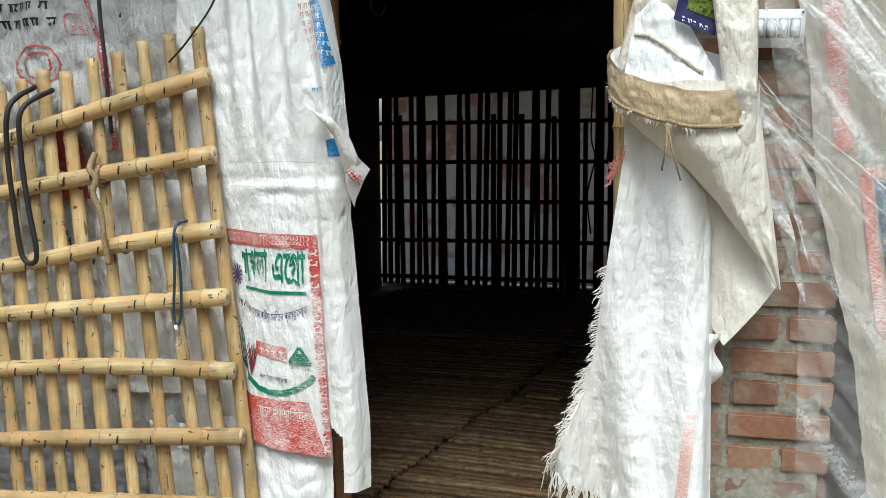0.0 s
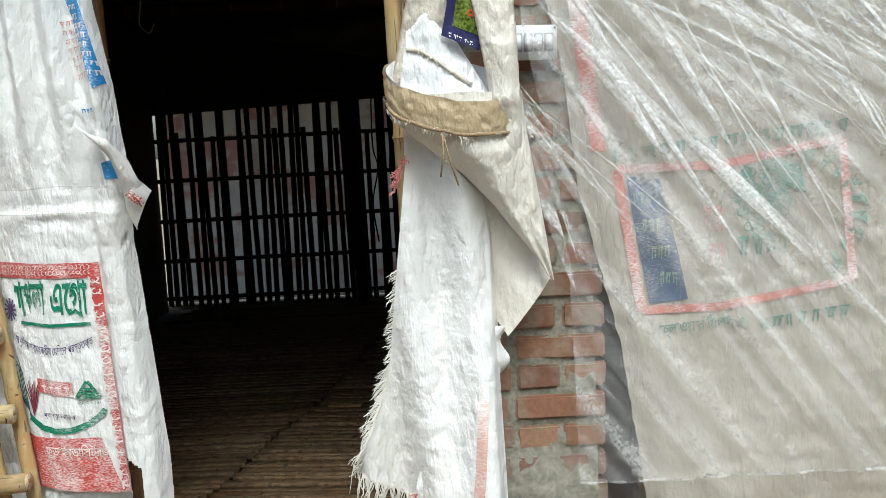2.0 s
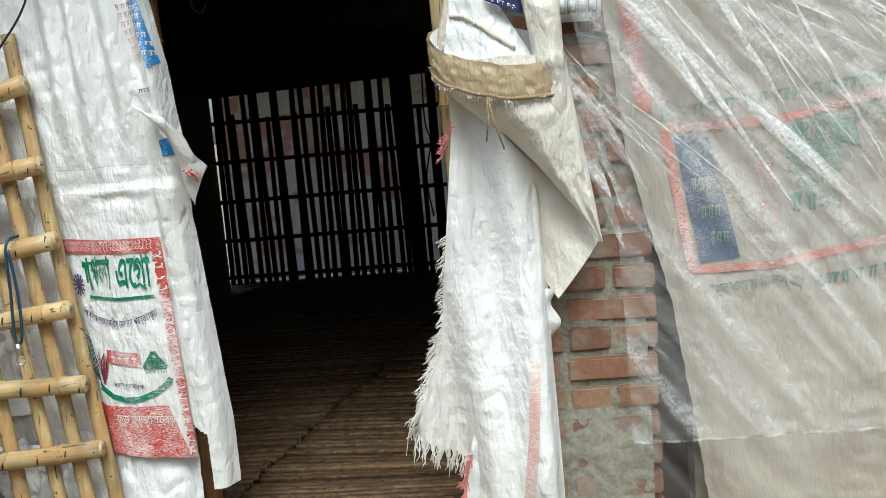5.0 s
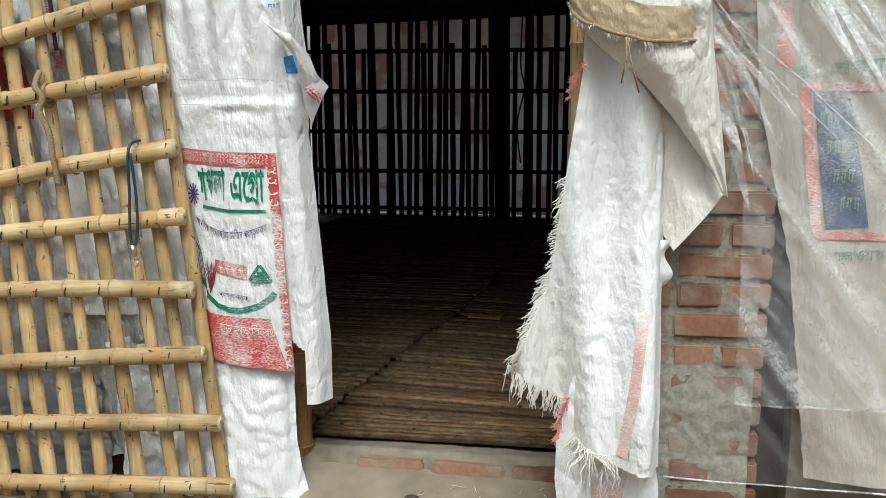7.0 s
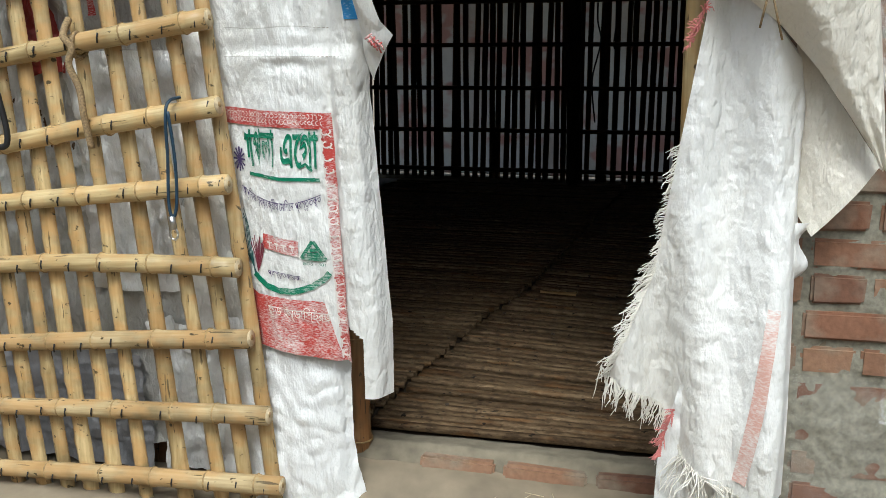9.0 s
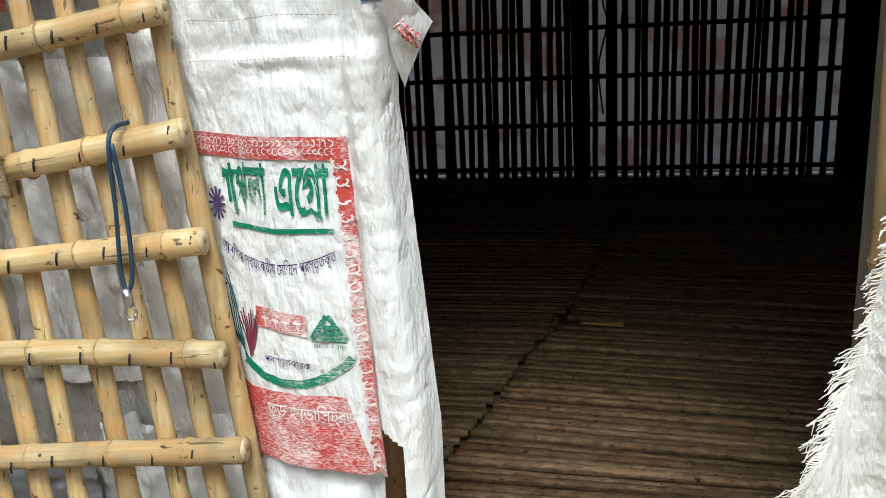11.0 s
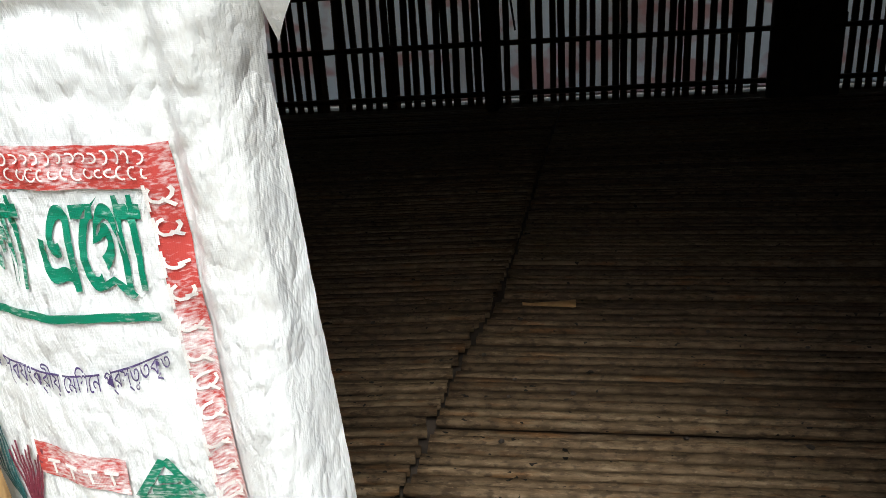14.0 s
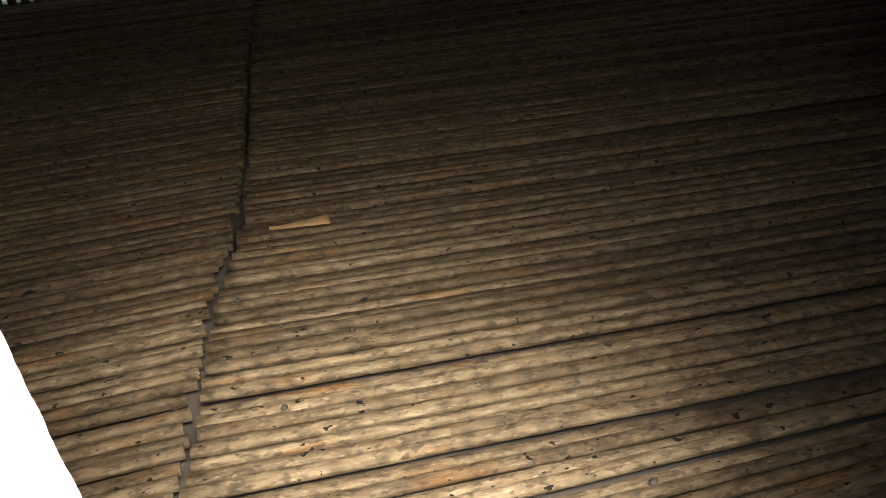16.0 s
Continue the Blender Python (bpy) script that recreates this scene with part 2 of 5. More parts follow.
M_PACKG = plain("leafy green print", (0.15, 0.21, 0.03), 0.3, 0, 1.0, 150, 0.0005)
M_PACKN = plain("navy foil", (0.03, 0.03, 0.10), 0.25, 0, 0.2, 30, 0.0005)
M_PACKR = plain("red foil letters", (0.7, 0.08, 0.03), 0.3, 0, 0.1, 30, 0.0005)
M_TIN = plain("dark roof sheet", (0.08, 0.065, 0.05), 0.7, 0.2, 0.5, 5, 0.01)
M_COB = plain("grey cloth bundle", (0.10, 0.09, 0.08), 0.9, 0, 0.5, 9, 0.02)


def brick_material():
    m, n, l, b = nodes_of("weathered brick", 0.9)
    a = noise_node(n, l, 9, 6, (1, 1, 1), 30)
    f = noise_node(n, l, 70, 5, (1, 1, 1), 30)
    info = n.new("ShaderNodeObjectInfo")
    c = ramp(n, l, info.outputs["Random"], [(0, (0.15, 0.072, 0.045)), (0.5, (0.22, 0.105, 0.062)), (1, (0.27, 0.155, 0.095))]).outputs[0]
    lime = ramp(n, l, a.outputs[0], [(0.46, (0, 0, 0)), (0.64, (0.75, 0.75, 0.75))]).outputs[0]
    c = mix(n, l, lime, c, (0.27, 0.235, 0.18))
    c = mix(n, l, 0.35, c, f.outputs[0], "OVERLAY")
    l.new(c, b.inputs["Base Color"])
    bump(n, l, b, [(a.outputs[0], 0.5, 0.01), (f.outputs[0], 0.5, 0.004)])
    return m


def film_material(lo, hi):
    m, n, l, b = nodes_of("clear plastic film", 0.22)
    b.inputs["Base Color"].default_value = (0.85, 0.85, 0.83, 1)
    co = n.new("ShaderNodeTexCoord")
    mp = n.new("ShaderNodeMapping")
    mp.inputs["Rotation"].default_value = (0, radians(-52), 0)
    l.new(co.outputs["Object"], mp.inputs[0])
    st = n.new("ShaderNodeMapping")
    st.inputs["Scale"].default_value = (0.7, 1, 14)
    l.new(mp.outputs[0], st.inputs[0])
    t = n.new("ShaderNodeTexNoise")
    t.inputs["Scale"].default_value, t.inputs["Detail"].default_value = 1.6, 5
    l.new(st.outputs[0], t.inputs["Vector"])
    fine = noise_node(n, l, 110, 5)
    # Whiter, less clear diagonal streaks paint in the glints along tension wrinkles.
    streak = ramp(n, l, t.outputs[0], [(0.42, (lo, lo, lo)), (0.70, (hi, hi, hi))]).outputs[0]
    crack = ramp(n, l, fine.outputs[0], [(0.40, (0.75, 0.75, 0.75)), (0.60, (1.1, 1.1, 1.1))]).outputs[0]
    streak = mix(n, l, 1.0, streak, crack, "MULTIPLY")
    bump(n, l, b, [(t.outputs[0], 0.7, 0.03), (fine.outputs[0], 0.6, 0.01)])
    clear = n.new("ShaderNodeBsdfTransparent")
    mx = n.new("ShaderNodeMixShader")
    l.new(streak, mx.inputs[0])
    l.new(clear.outputs[0], mx.inputs[1]), l.new(b.outputs[0], mx.inputs[2])
    l.new(mx.outputs[0], n["Material Output"].inputs[0])
    return m


M_BRICK, M_FILM, M_FILM2, M_FILM3 = brick_material(), film_material(0.08, 0.40), film_material(0.18, 0.72), film_material(0.02, 0.10)


# ---- building blocks ----
def link(name, bm, material, smooth=True):
    me = bpy.data.meshes.new(name)
    bm.to_mesh(me)
    bm.free()
    if smooth:
        me.polygons.foreach_set("use_smooth", [True] * len(me.polygons))
    me.materials.append(material)
    return new(name, me)


def part(name, bm, material, parent, label="", smooth=True):
    ob = link(name, bm, material, smooth)
    ob.parent = parent
    if any(k in label for k in ("writing", "lettering", "letter", "threads", "drawing", "creases", "mark")):
        ob["kind"] = "stuff"
    return tagged(ob, label)


def box(lo, hi, bevel=0.0, bm=None):
    bm = bm or bmesh.new()
    r = bmesh.ops.create_cube(bm, size=1)
    for v in r["verts"]:
        v.co = [lo[i] + (v.co[i] + 0.5) * (hi[i] - lo[i]) for i in range(3)]
    if bevel:
        bmesh.ops.bevel(bm, geom=list({e for v in r["verts"] for e in v.link_edges}), offset=bevel, segments=2, affect="EDGES")
    return bm


def tube(points, radius, sides=8, bm=None, cap=True):
    """A round tube along points; radius is a number or one per point."""
    bm = bm or bmesh.new()
    pts = [Vector(p) for p in points]
    rad = radius if isinstance(radius, (list, tuple)) else [radius] * len(pts)
    rings = []
    ref = Vector((0.31, 0.87, 0.39))
    for i, p in enumerate(pts):
        d = (pts[min(i + 1, len(pts) - 1)] - pts[max(i - 1, 0)]).normalized()
        a = d.cross(ref).normalized()
        b = d.cross(a)
        rings.append([bm.verts.new(p + rad[i] * (math.cos(6.2832 * k / sides) * a + math.sin(6.2832 * k / sides) * b)) for k in range(sides)])
    for r0, r1 in zip(rings, rings[1:]):
        for k in range(sides):
            bm.faces.new((r0[k], r0[(k + 1) % sides], r1[(k + 1) % sides], r1[k]))
    if cap:
        bm.faces.new(rings[0][::-1]), bm.faces.new(rings[-1])
    return bm


def grid(fn, nu, nv, keep=None):
    """A sheet of nu x nv cells over fn(u, v); keep(u, v) says which cells stay."""
    bm = bmesh.new()
    vs = [[bm.verts.new(fn(i / nu, j / nv)) for i in range(nu + 1)] for j in range(nv + 1)]
    for j in range(nv):
        for i in range(nu):
            if keep is None or keep((i + 0.5) / nu, (j + 0.5) / nv):
                bm.faces.new((vs[j][i], vs[j][i + 1], vs[j + 1][i + 1], vs[j + 1][i]))
    bmesh.ops.delete(bm, geom=[v for v in bm.verts if not v.link_faces], context="VERTS")
    return bm


def lerp_table(rows, z):
    """Piecewise straight value over (z, value) rows, z falling."""
    if z >= rows[0][0]:
        return rows[0][1]
    for (z0, a), (z1, b) in zip(rows, rows[1:]):
        if z >= z1:
            return a + (b - a) * (z0 - z) / (z0 - z1)
    return rows[-1][1]


def ease(a, b, x):
    t = max(0.0, min(1.0, (x - a) / (b - a)))
    return t * t * (3 - 2 * t)


def nz(x, z, f, seed=0.0):
    return noise.noise(Vector((x * f, seed, z * f)))


def ridge(x, z, f, seed=0.0):
    return 1 - abs(2 * nz(x, z, f, seed))


LIFT = 0.003


def ribbon(f, pts, width, bm=None, step=0.012):
    """A flat stroke laid on the height field y = f(x, z)."""
    bm = bm or bmesh.new()
    dense = []
    for (x0, z0), (x1, z1) in zip(pts, pts[1:]):
        k = max(1, int(math.hypot(x1 - x0, z1 - z0) / step))
        dense += [(x0 + (x1 - x0) * i / k, z0 + (z1 - z0) * i / k) for i in range(k)]
    dense.append(pts[-1])
    across = max(1, int(width / step))
    rows = []
    for i, (x, z) in enumerate(dense):
        a, b = dense[max(i - 1, 0)], dense[min(i + 1, len(dense) - 1)]
        d = math.hypot(b[0] - a[0], b[1] - a[1]) or 1
        nx, nzz = -(b[1] - a[1]) / d, (b[0] - a[0]) / d
        row = []
        for k in range(across + 1):
            o = width * (k / across - 0.5)
            px, pz = x + nx * o, z + nzz * o
            row.append(bm.verts.new((px, f(px, pz) - LIFT, pz)))
        rows.append(row)
    for r0, r1 in zip(rows, rows[1:]):
        for k in range(across):
            bm.faces.new((r0[k], r0[k + 1], r1[k + 1], r1[k]))
    return bm


def patch(f, quad, nu=24, nv=24, bm=None):
    """A printed field between four corners (x, z), laid on y = f(x, z)."""
    bm = bm or bmesh.new()
    (ax, az), (bx, bz), (cx, cz), (dx, dz) = quad
    vs = []
    for j in range(nv + 1):
        for i in range(nu + 1):
            u, v = i / nu, j / nv
            x = (ax * (1 - u) + bx * u) * (1 - v) + (dx * (1 - u) + cx * u) * v
            z = (az * (1 - u) + bz * u) * (1 - v) + (dz * (1 - u) + cz * u) * v
            vs.append(bm.verts.new((x, f(x, z) - LIFT, z)))
    w = nu + 1
    for j in range(nv):
        for i in range(nu):
            bm.faces.new((vs[j * w + i], vs[j * w + i + 1], vs[(j + 1) * w + i + 1], vs[(j + 1) * w + i]))
    return bm


def bars(f, x0, x1, z, height, count, seed, slope=0.0, bm=None):
    """A line of writing too small to read, as plain bars."""
    rng = random.Random(seed)
    bm = bm or bmesh.new()
    step = (x1 - x0) / count
    for i in range(count):
        xa = x0 + step * i
        zz = z + slope * (xa - x0)
        wdt = step * rng.uniform(0.5, 0.85)
        ribbon(f, [(xa, zz + height * 0.5), (xa + wdt, zz + height * 0.5 + slope * wdt)], height * 0.22, bm)
        for k in range(2):
            xx = xa + wdt * (0.25 + 0.5 * k)
            ribbon(f, [(xx, zz + height * 0.45), (xx + rng.uniform(-0.15, 0.25) * wdt, zz - height * rng.uniform(0.2, 0.5))], wdt * 0.25, bm)
    return bm


def lettering(f, text, x, z, size, angle=0.0, width=None, bend=None, height=None, weight=0.0):
    """Letters of the built-in font laid on y = f(x, z)."""
    cu = bpy.data.curves.new("letters", "FONT")
    cu.body, cu.size, cu.offset = text, size, weight
    ob = bpy.data.objects.new("letters", cu)
    scene.collection.objects.link(ob)
    bpy.context.view_layer.update()
    me = bpy.data.meshes.new_from_object(ob.evaluated_get(bpy.context.evaluated_depsgraph_get()))
    bpy.data.objects.remove(ob)
    bm = bmesh.new()
    bm.from_mesh(me)
    ca, sa = math.cos(radians(angle)), math.sin(radians(angle))
    full = max(v.co.x for v in bm.verts) or 1
    tall = max(v.co.y for v in bm.verts) - min(v.co.y for v in bm.verts)
    if height:
        for v in bm.verts:
            v.co.y *= height / tall
    for v in bm.verts:
        lx = v.co.x * (width / full if width else 1)
        gx, gz = x + lx * ca - v.co.y * sa, z + lx * sa + v.co.y * ca
        if bend:
            gz += bend(lx / (width or full))
        v.co = (gx, 0, gz)
    for _ in range(3):
        long = [e for e in bm.edges if e.calc_length() > 0.009]
        if long:
            bmesh.ops.subdivide_edges(bm, edges=long, cuts=1)
            bmesh.ops.triangulate(bm, faces=bm.faces[:])
    for v in bm.verts:
        v.co.y = f(v.co.x, v.co.z) - LIFT
    return bm


def fringe(path, length, count, seed, spread=0.5, drop=(0, 0, -1), thick=0.0012):
    """Loose plastic tapes along a torn edge, in clumps, curling at their ends."""
    rng = random.Random(seed)
    bm = bmesh.new()
    pts = [Vector(p) for p in path]
    lens = [0]
    for a, b in zip(pts, pts[1:]):
        lens.append(lens[-1] + (b - a).length)
    clump, left = Vector((0, 0, 0)), 0
    size = 1.0
    for i in range(count):
        s = lens[-1] * (i + rng.random()) / count
        k = max(j for j in range(len(pts) - 1) if lens[j] <= s)
        p = pts[k].lerp(pts[k + 1], (s - lens[k]) / (lens[k + 1] - lens[k]))
        if left <= 0:
            left = rng.randint(2, 7)
            clump = Vector((rng.uniform(-1, 1), rng.uniform(-0.5, 0.3), rng.uniform(-1, 1)))
            size = rng.uniform(0.55, 1.2)
        left -= 1
        d = (Vector(drop) + (clump + 0.45 * Vector((rng.uniform(-1, 1), rng.uniform(-0.6, 0.3), rng.uniform(-1, 1)))) * spread).normalized()
        ln = length * size * rng.uniform(0.6, 1.2)
        curl = Vector((rng.uniform(-1, 1), rng.uniform(-1, 0.6), rng.uniform(-1, 1))) * ln * 0.2
        q1 = p + d * ln * 0.35 + curl * 0.5
        q2 = p + d * ln * 0.7 - curl * 0.3 + Vector((0, 0, -0.06 * ln))
        e = p + d * ln + curl * 0.6 + Vector((0, 0, -0.22 * ln))
        tube([p - d * 0.006, q1, q2, e], [thick, thick, thick * 0.8, thick * 0.5], 4, bm, False)
    return bm


def bamboo(length, r0, r1, seed, gap=0.3, sides=12, bow=0.0):
    """A whole bamboo pole along x from 0, with swollen nodes. Returns the culm and the node rings."""
    rng = random.Random(seed)
    pts, rad, rings = [], [], []
    nodes, s = [], rng.uniform(0.08, gap)
    while s < length - 0.05:
        nodes.append(s)
        s += gap * rng.uniform(0.8, 1.2)
    xs = sorted({*(length * i / 24 for i in range(25)), *(q + o for q in nodes for o in (-0.012, -0.004, 0.004, 0.012))})
    for x in xs:
        r = r0 + (r1 - r0) * x / length
        near = min((abs(x - q) for q in nodes), default=1)
        rad.append(r * (1 + 0.13 * math.exp(-(near / 0.007) ** 2)))
        pts.append((x, bow * 0.3 * math.sin(math.pi * x / length), bow * math.sin(math.pi * x / length) + 0.003 * nz(x, seed, 3)))
    culm = tube(pts, rad, sides)
    for q in nodes:
        z = bow * math.sin(math.pi * q / length)
        r = (r0 + (r1 - r0) * q / length) * 1.15
        ring = [(q - 0.002, bow * 0.3 * math.sin(math.pi * q / length), z), (q + 0.002, bow * 0.3 * math.sin(math.pi * q / length), z)]
        rings.append(tube(ring, r, sides))
    return culm, rings


def lay(p0, p1):
    """The pose of a pole's own x axis running from p0 to p1."""
    d = Vector(p1) - Vector(p0)
    return Matrix.Translation(p0) @ d.to_track_quat("X", "Z").to_matrix().to_4x4()


def pole(name, p0, p1, r, seed, material, label, category, group="", bow=0.0, gap=0.3):
    culm, rings = bamboo((Vector(p1) - Vector(p0)).length, r, r * 0.92, seed, gap, 12, bow)
    ob = tagged(link(name, culm, material), label, category, group)
    ob.matrix_world = lay(p0, p1)
    for ring in rings:
        part("node_ring", ring, M_NODE, ob)
    return ob


FLOOR = 0.30
BACK = 4.58


def ground_z(x, y):
    up = 0.14 * ease(-0.55, 0.02, y) + 0.11 * ease(0.02, 0.28, y) * ease(-0.75, -0.4, x)
    return up


# ---- ground and shell ----
def build_shell():
    def g(u, v):
        x, y = -4 + 8 * u, -5 + 5.5 * v
        return Vector((x, y, ground_z(x, y) + 0.012 * nz(x, y, 3.1) + 0.005 * nz(x, y, 14)))
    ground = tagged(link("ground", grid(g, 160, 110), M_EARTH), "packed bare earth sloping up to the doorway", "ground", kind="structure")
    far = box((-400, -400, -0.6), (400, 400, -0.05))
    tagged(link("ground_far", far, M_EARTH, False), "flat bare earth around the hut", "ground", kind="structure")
    # Two unseen walls, added to keep low sky light out of the room.
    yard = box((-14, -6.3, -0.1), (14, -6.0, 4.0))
    tagged(link("wall_yard", yard, M_SKYBLOCK, False), "unseen plain wall added to block low sky in front", "wall", kind="structure")
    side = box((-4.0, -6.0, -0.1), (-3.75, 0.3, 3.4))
    tagged(link("wall_yard_side", side, M_SKYBLOCK, False), "unseen plain wall added to block low sky on the left", "wall", kind="structure")
    under = box((-1.8, 0.42, 0.02), (4.3, 4.9, FLOOR - 0.035))
    floor = tagged(link("floor", under, M_DARKW, False), "raised floor of split bamboo slats", "floor", kind="structure")
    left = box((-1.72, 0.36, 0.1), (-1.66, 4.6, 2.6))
    tagged(link("wall_left", left, M_DARKB, False), "dark bamboo mat wall", "wall", kind="structure")
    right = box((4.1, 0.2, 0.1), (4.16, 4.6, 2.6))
    tagged(link("wall_right", right, M_DARKB, False), "dark bamboo mat wall", "wall", kind="structure")
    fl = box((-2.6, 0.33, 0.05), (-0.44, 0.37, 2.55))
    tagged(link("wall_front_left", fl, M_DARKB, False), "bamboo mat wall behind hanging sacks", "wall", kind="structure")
    fr = box((0.99, 0.06, 0.05), (4.4, 0.2, 2.55))
    tagged(link("wall_front_right", fr, M_MUD, False), "mud wall behind the tarpaulin", "wall", kind="structure")
    # Dark sheet painted in place of the shade between pier and tarpaulin.
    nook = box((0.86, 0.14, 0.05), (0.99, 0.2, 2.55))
    tagged(link("wall_recess", nook, M_DARKW, False), "dark sheet standing in for shade in the gap beside the brick pier", "wall", kind="structure")
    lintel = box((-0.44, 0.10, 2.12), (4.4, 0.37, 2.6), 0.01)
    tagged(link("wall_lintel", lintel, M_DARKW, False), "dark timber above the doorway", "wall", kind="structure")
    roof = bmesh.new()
    # The unseen back eave reaches low and far to dim the upper back sheet.
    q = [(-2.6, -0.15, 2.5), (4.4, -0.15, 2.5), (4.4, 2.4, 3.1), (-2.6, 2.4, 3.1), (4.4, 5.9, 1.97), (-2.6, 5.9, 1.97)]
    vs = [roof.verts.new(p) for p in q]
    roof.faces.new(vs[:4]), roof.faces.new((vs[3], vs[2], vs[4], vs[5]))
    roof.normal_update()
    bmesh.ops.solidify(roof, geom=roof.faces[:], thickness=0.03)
    tagged(link("ceiling", roof, M_TIN, False), "dark sheet roof over the room, back eave stretched to cut sky", "ceiling", kind="structure")
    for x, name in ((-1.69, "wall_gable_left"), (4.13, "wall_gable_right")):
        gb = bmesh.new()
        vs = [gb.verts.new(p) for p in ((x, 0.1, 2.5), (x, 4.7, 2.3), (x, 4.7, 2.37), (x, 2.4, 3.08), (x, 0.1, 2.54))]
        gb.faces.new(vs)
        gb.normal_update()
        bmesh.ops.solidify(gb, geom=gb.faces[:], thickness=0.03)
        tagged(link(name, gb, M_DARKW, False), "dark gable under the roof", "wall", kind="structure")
    for y, z in ((0.9, 2.30), (2.0, 2.42), (3.2, 2.36)):
        pole("ceiling_beam", (-1.66, y, z), (4.1, y, z - 0.05), 0.035, int(y * 10), M_DARKB, "dark bamboo beam under the roof", "beam", "roof beams")
    return floor


def build_floor(floor):
    seam = [(0.3, -0.43), (0.76, -0.365), (1.05, -0.296), (1.44, -0.228), (1.83, -0.119), (2.38, -0.033), (3.2, 0.085), (4.05, 0.217), (5.0, 0.36)]

    def seam_x(y):
        for (a, p), (b, q) in zip(seam, seam[1:]):
            if y <= b:
                return p + (q - p) * (y - a) / (b - a)
        return 0.0
    rng = random.Random(7)

    def slat(length, seed, side):
        """A flattened half culm along x: arched top, wavy edges, node swellings."""
        bm = bmesh.new()
        r = random.Random(seed)
        nodes = [r.uniform(0.05, 0.3) + 0.33 * k for k in range(int(length / 0.33))]
        rows = []
        n = int(length / 0.045)
        xs = sorted({*(length * i / n for i in range(n + 1)), *(q for q in nodes if q < length - 0.02)})
        for x in xs:
            sw = 0.0018 if any(abs(x - q) < 0.001 for q in nodes) else 0.0
            e0, e1 = 0.0165 + 0.0036 * nz(x, seed, 5) + 0.0022 * nz(x, seed, 19), 0.0165 + 0.0036 * nz(x, seed + 9, 5) + 0.0022 * nz(x, seed + 9, 17)
            wob = 0.005 * nz(x, seed + 3, 1.6)
            rows.append([bm.verts.new((side * x, y + wob, z)) for y, z in ((-e0 * 0.55, -0.02), (-e0, -0.006), (-e0 * 0.84, -0.0008 + sw), (e1 * 0.76, -0.0004 + sw), (e1, -0.006), (e1 * 0.55, -0.02))])
        for a, b in zip(rows, rows[1:]):
            for k in range(5):
                bm.faces.new((a[k], a[k + 1], b[k + 1], b[k]) if side < 0 else (a[k], b[k], b[k + 1], a[k + 1]))
        bm.faces.new(rows[0] if side > 0 else rows[0][::-1])
        me = bpy.data.meshes.new("slat")
        bm.to_mesh(me)
        bm.free()
        me.polygons.foreach_set("use_smooth", [True] * len(me.polygons))
        me.materials.append(M_FLOOR)
        return me
    rights = [slat(4.15, k, 1) for k in range(7)]
    lefts = [slat(1.7, 50 + k, -1) for k in range(7)]
    y = 0.425
    while y < BACK - 0.02:
        for side, pool in ((1, rights), (-1, lefts)):
            ob = new("floor_slat", rng.choice(pool))
            ob.parent = floor
            fan = -5.5 * ease(0.45, 0.95, y) * ease(4.0, 2.4, y) if side > 0 else 0
            ob.matrix_world = pose(seam_x(y) + side * (0.003 + abs(rng.gauss(0, 0.008))), y + rng.uniform(-0.003, 0.003), FLOOR + rng.uniform(-0.006, 0.003), rng.uniform(-5, 5), rng.uniform(-0.15, 0.15), fan + rng.uniform(-0.4, 0.4))
            ob.scale = (1, rng.choice((0.76, 0.87, 0.93, 0.97, 1.0)), 1)
        y += rng.uniform(0.033, 0.0375) + (0.007 if rng.random() < 0.2 else 0)
    bits = random.Random(44)
    for k in range(26):
        x, y = bits.uniform(-0.6, 1.0), bits.uniform(0.5, 1.9)
        bm = bmesh.new()
        bmesh.ops.create_icosphere(bm, subdivisions=1, radius=bits.uniform(0.004, 0.009))
        for v in bm.verts:
            v.co *= 1 + 0.5 * noise.noise(v.co * 120 + Vector((k, 0, 0)))
            v.co.x *= bits.uniform(1.0, 1.4)
            v.co.z *= 0.5
        ob = tagged(link("crumb", bm, M_DARKW), "small dark crumb of earth on the bamboo floor", "crumb", "crumbs on the floor")
        ob.matrix_world = pose(x, y, FLOOR + 0.003, 0, 0, bits.uniform(0, 180))
    chip = grid(lambda u, v: Vector((0.155 * (u - 0.5), (v - 0.5) * 0.046 * u ** 0.8 * (1 + 0.3 * nz(u, 2, 9)), 0.004 * math.sin(math.pi * v) + 0.004 * u)), 14, 4)
    bmesh.ops.solidify(chip, geom=chip.faces[:], thickness=-0.003)
    ob = tagged(link("wood_chip", chip, plain("fresh split bamboo", (0.42, 0.24, 0.09), 0.7, 0, 0.35, 40)), "pale orange splinter of split bamboo on the floor", "splinter")
    ob.matrix_world = pose(0.03, 1.748, FLOOR + 0.008, 0, 0, -4)


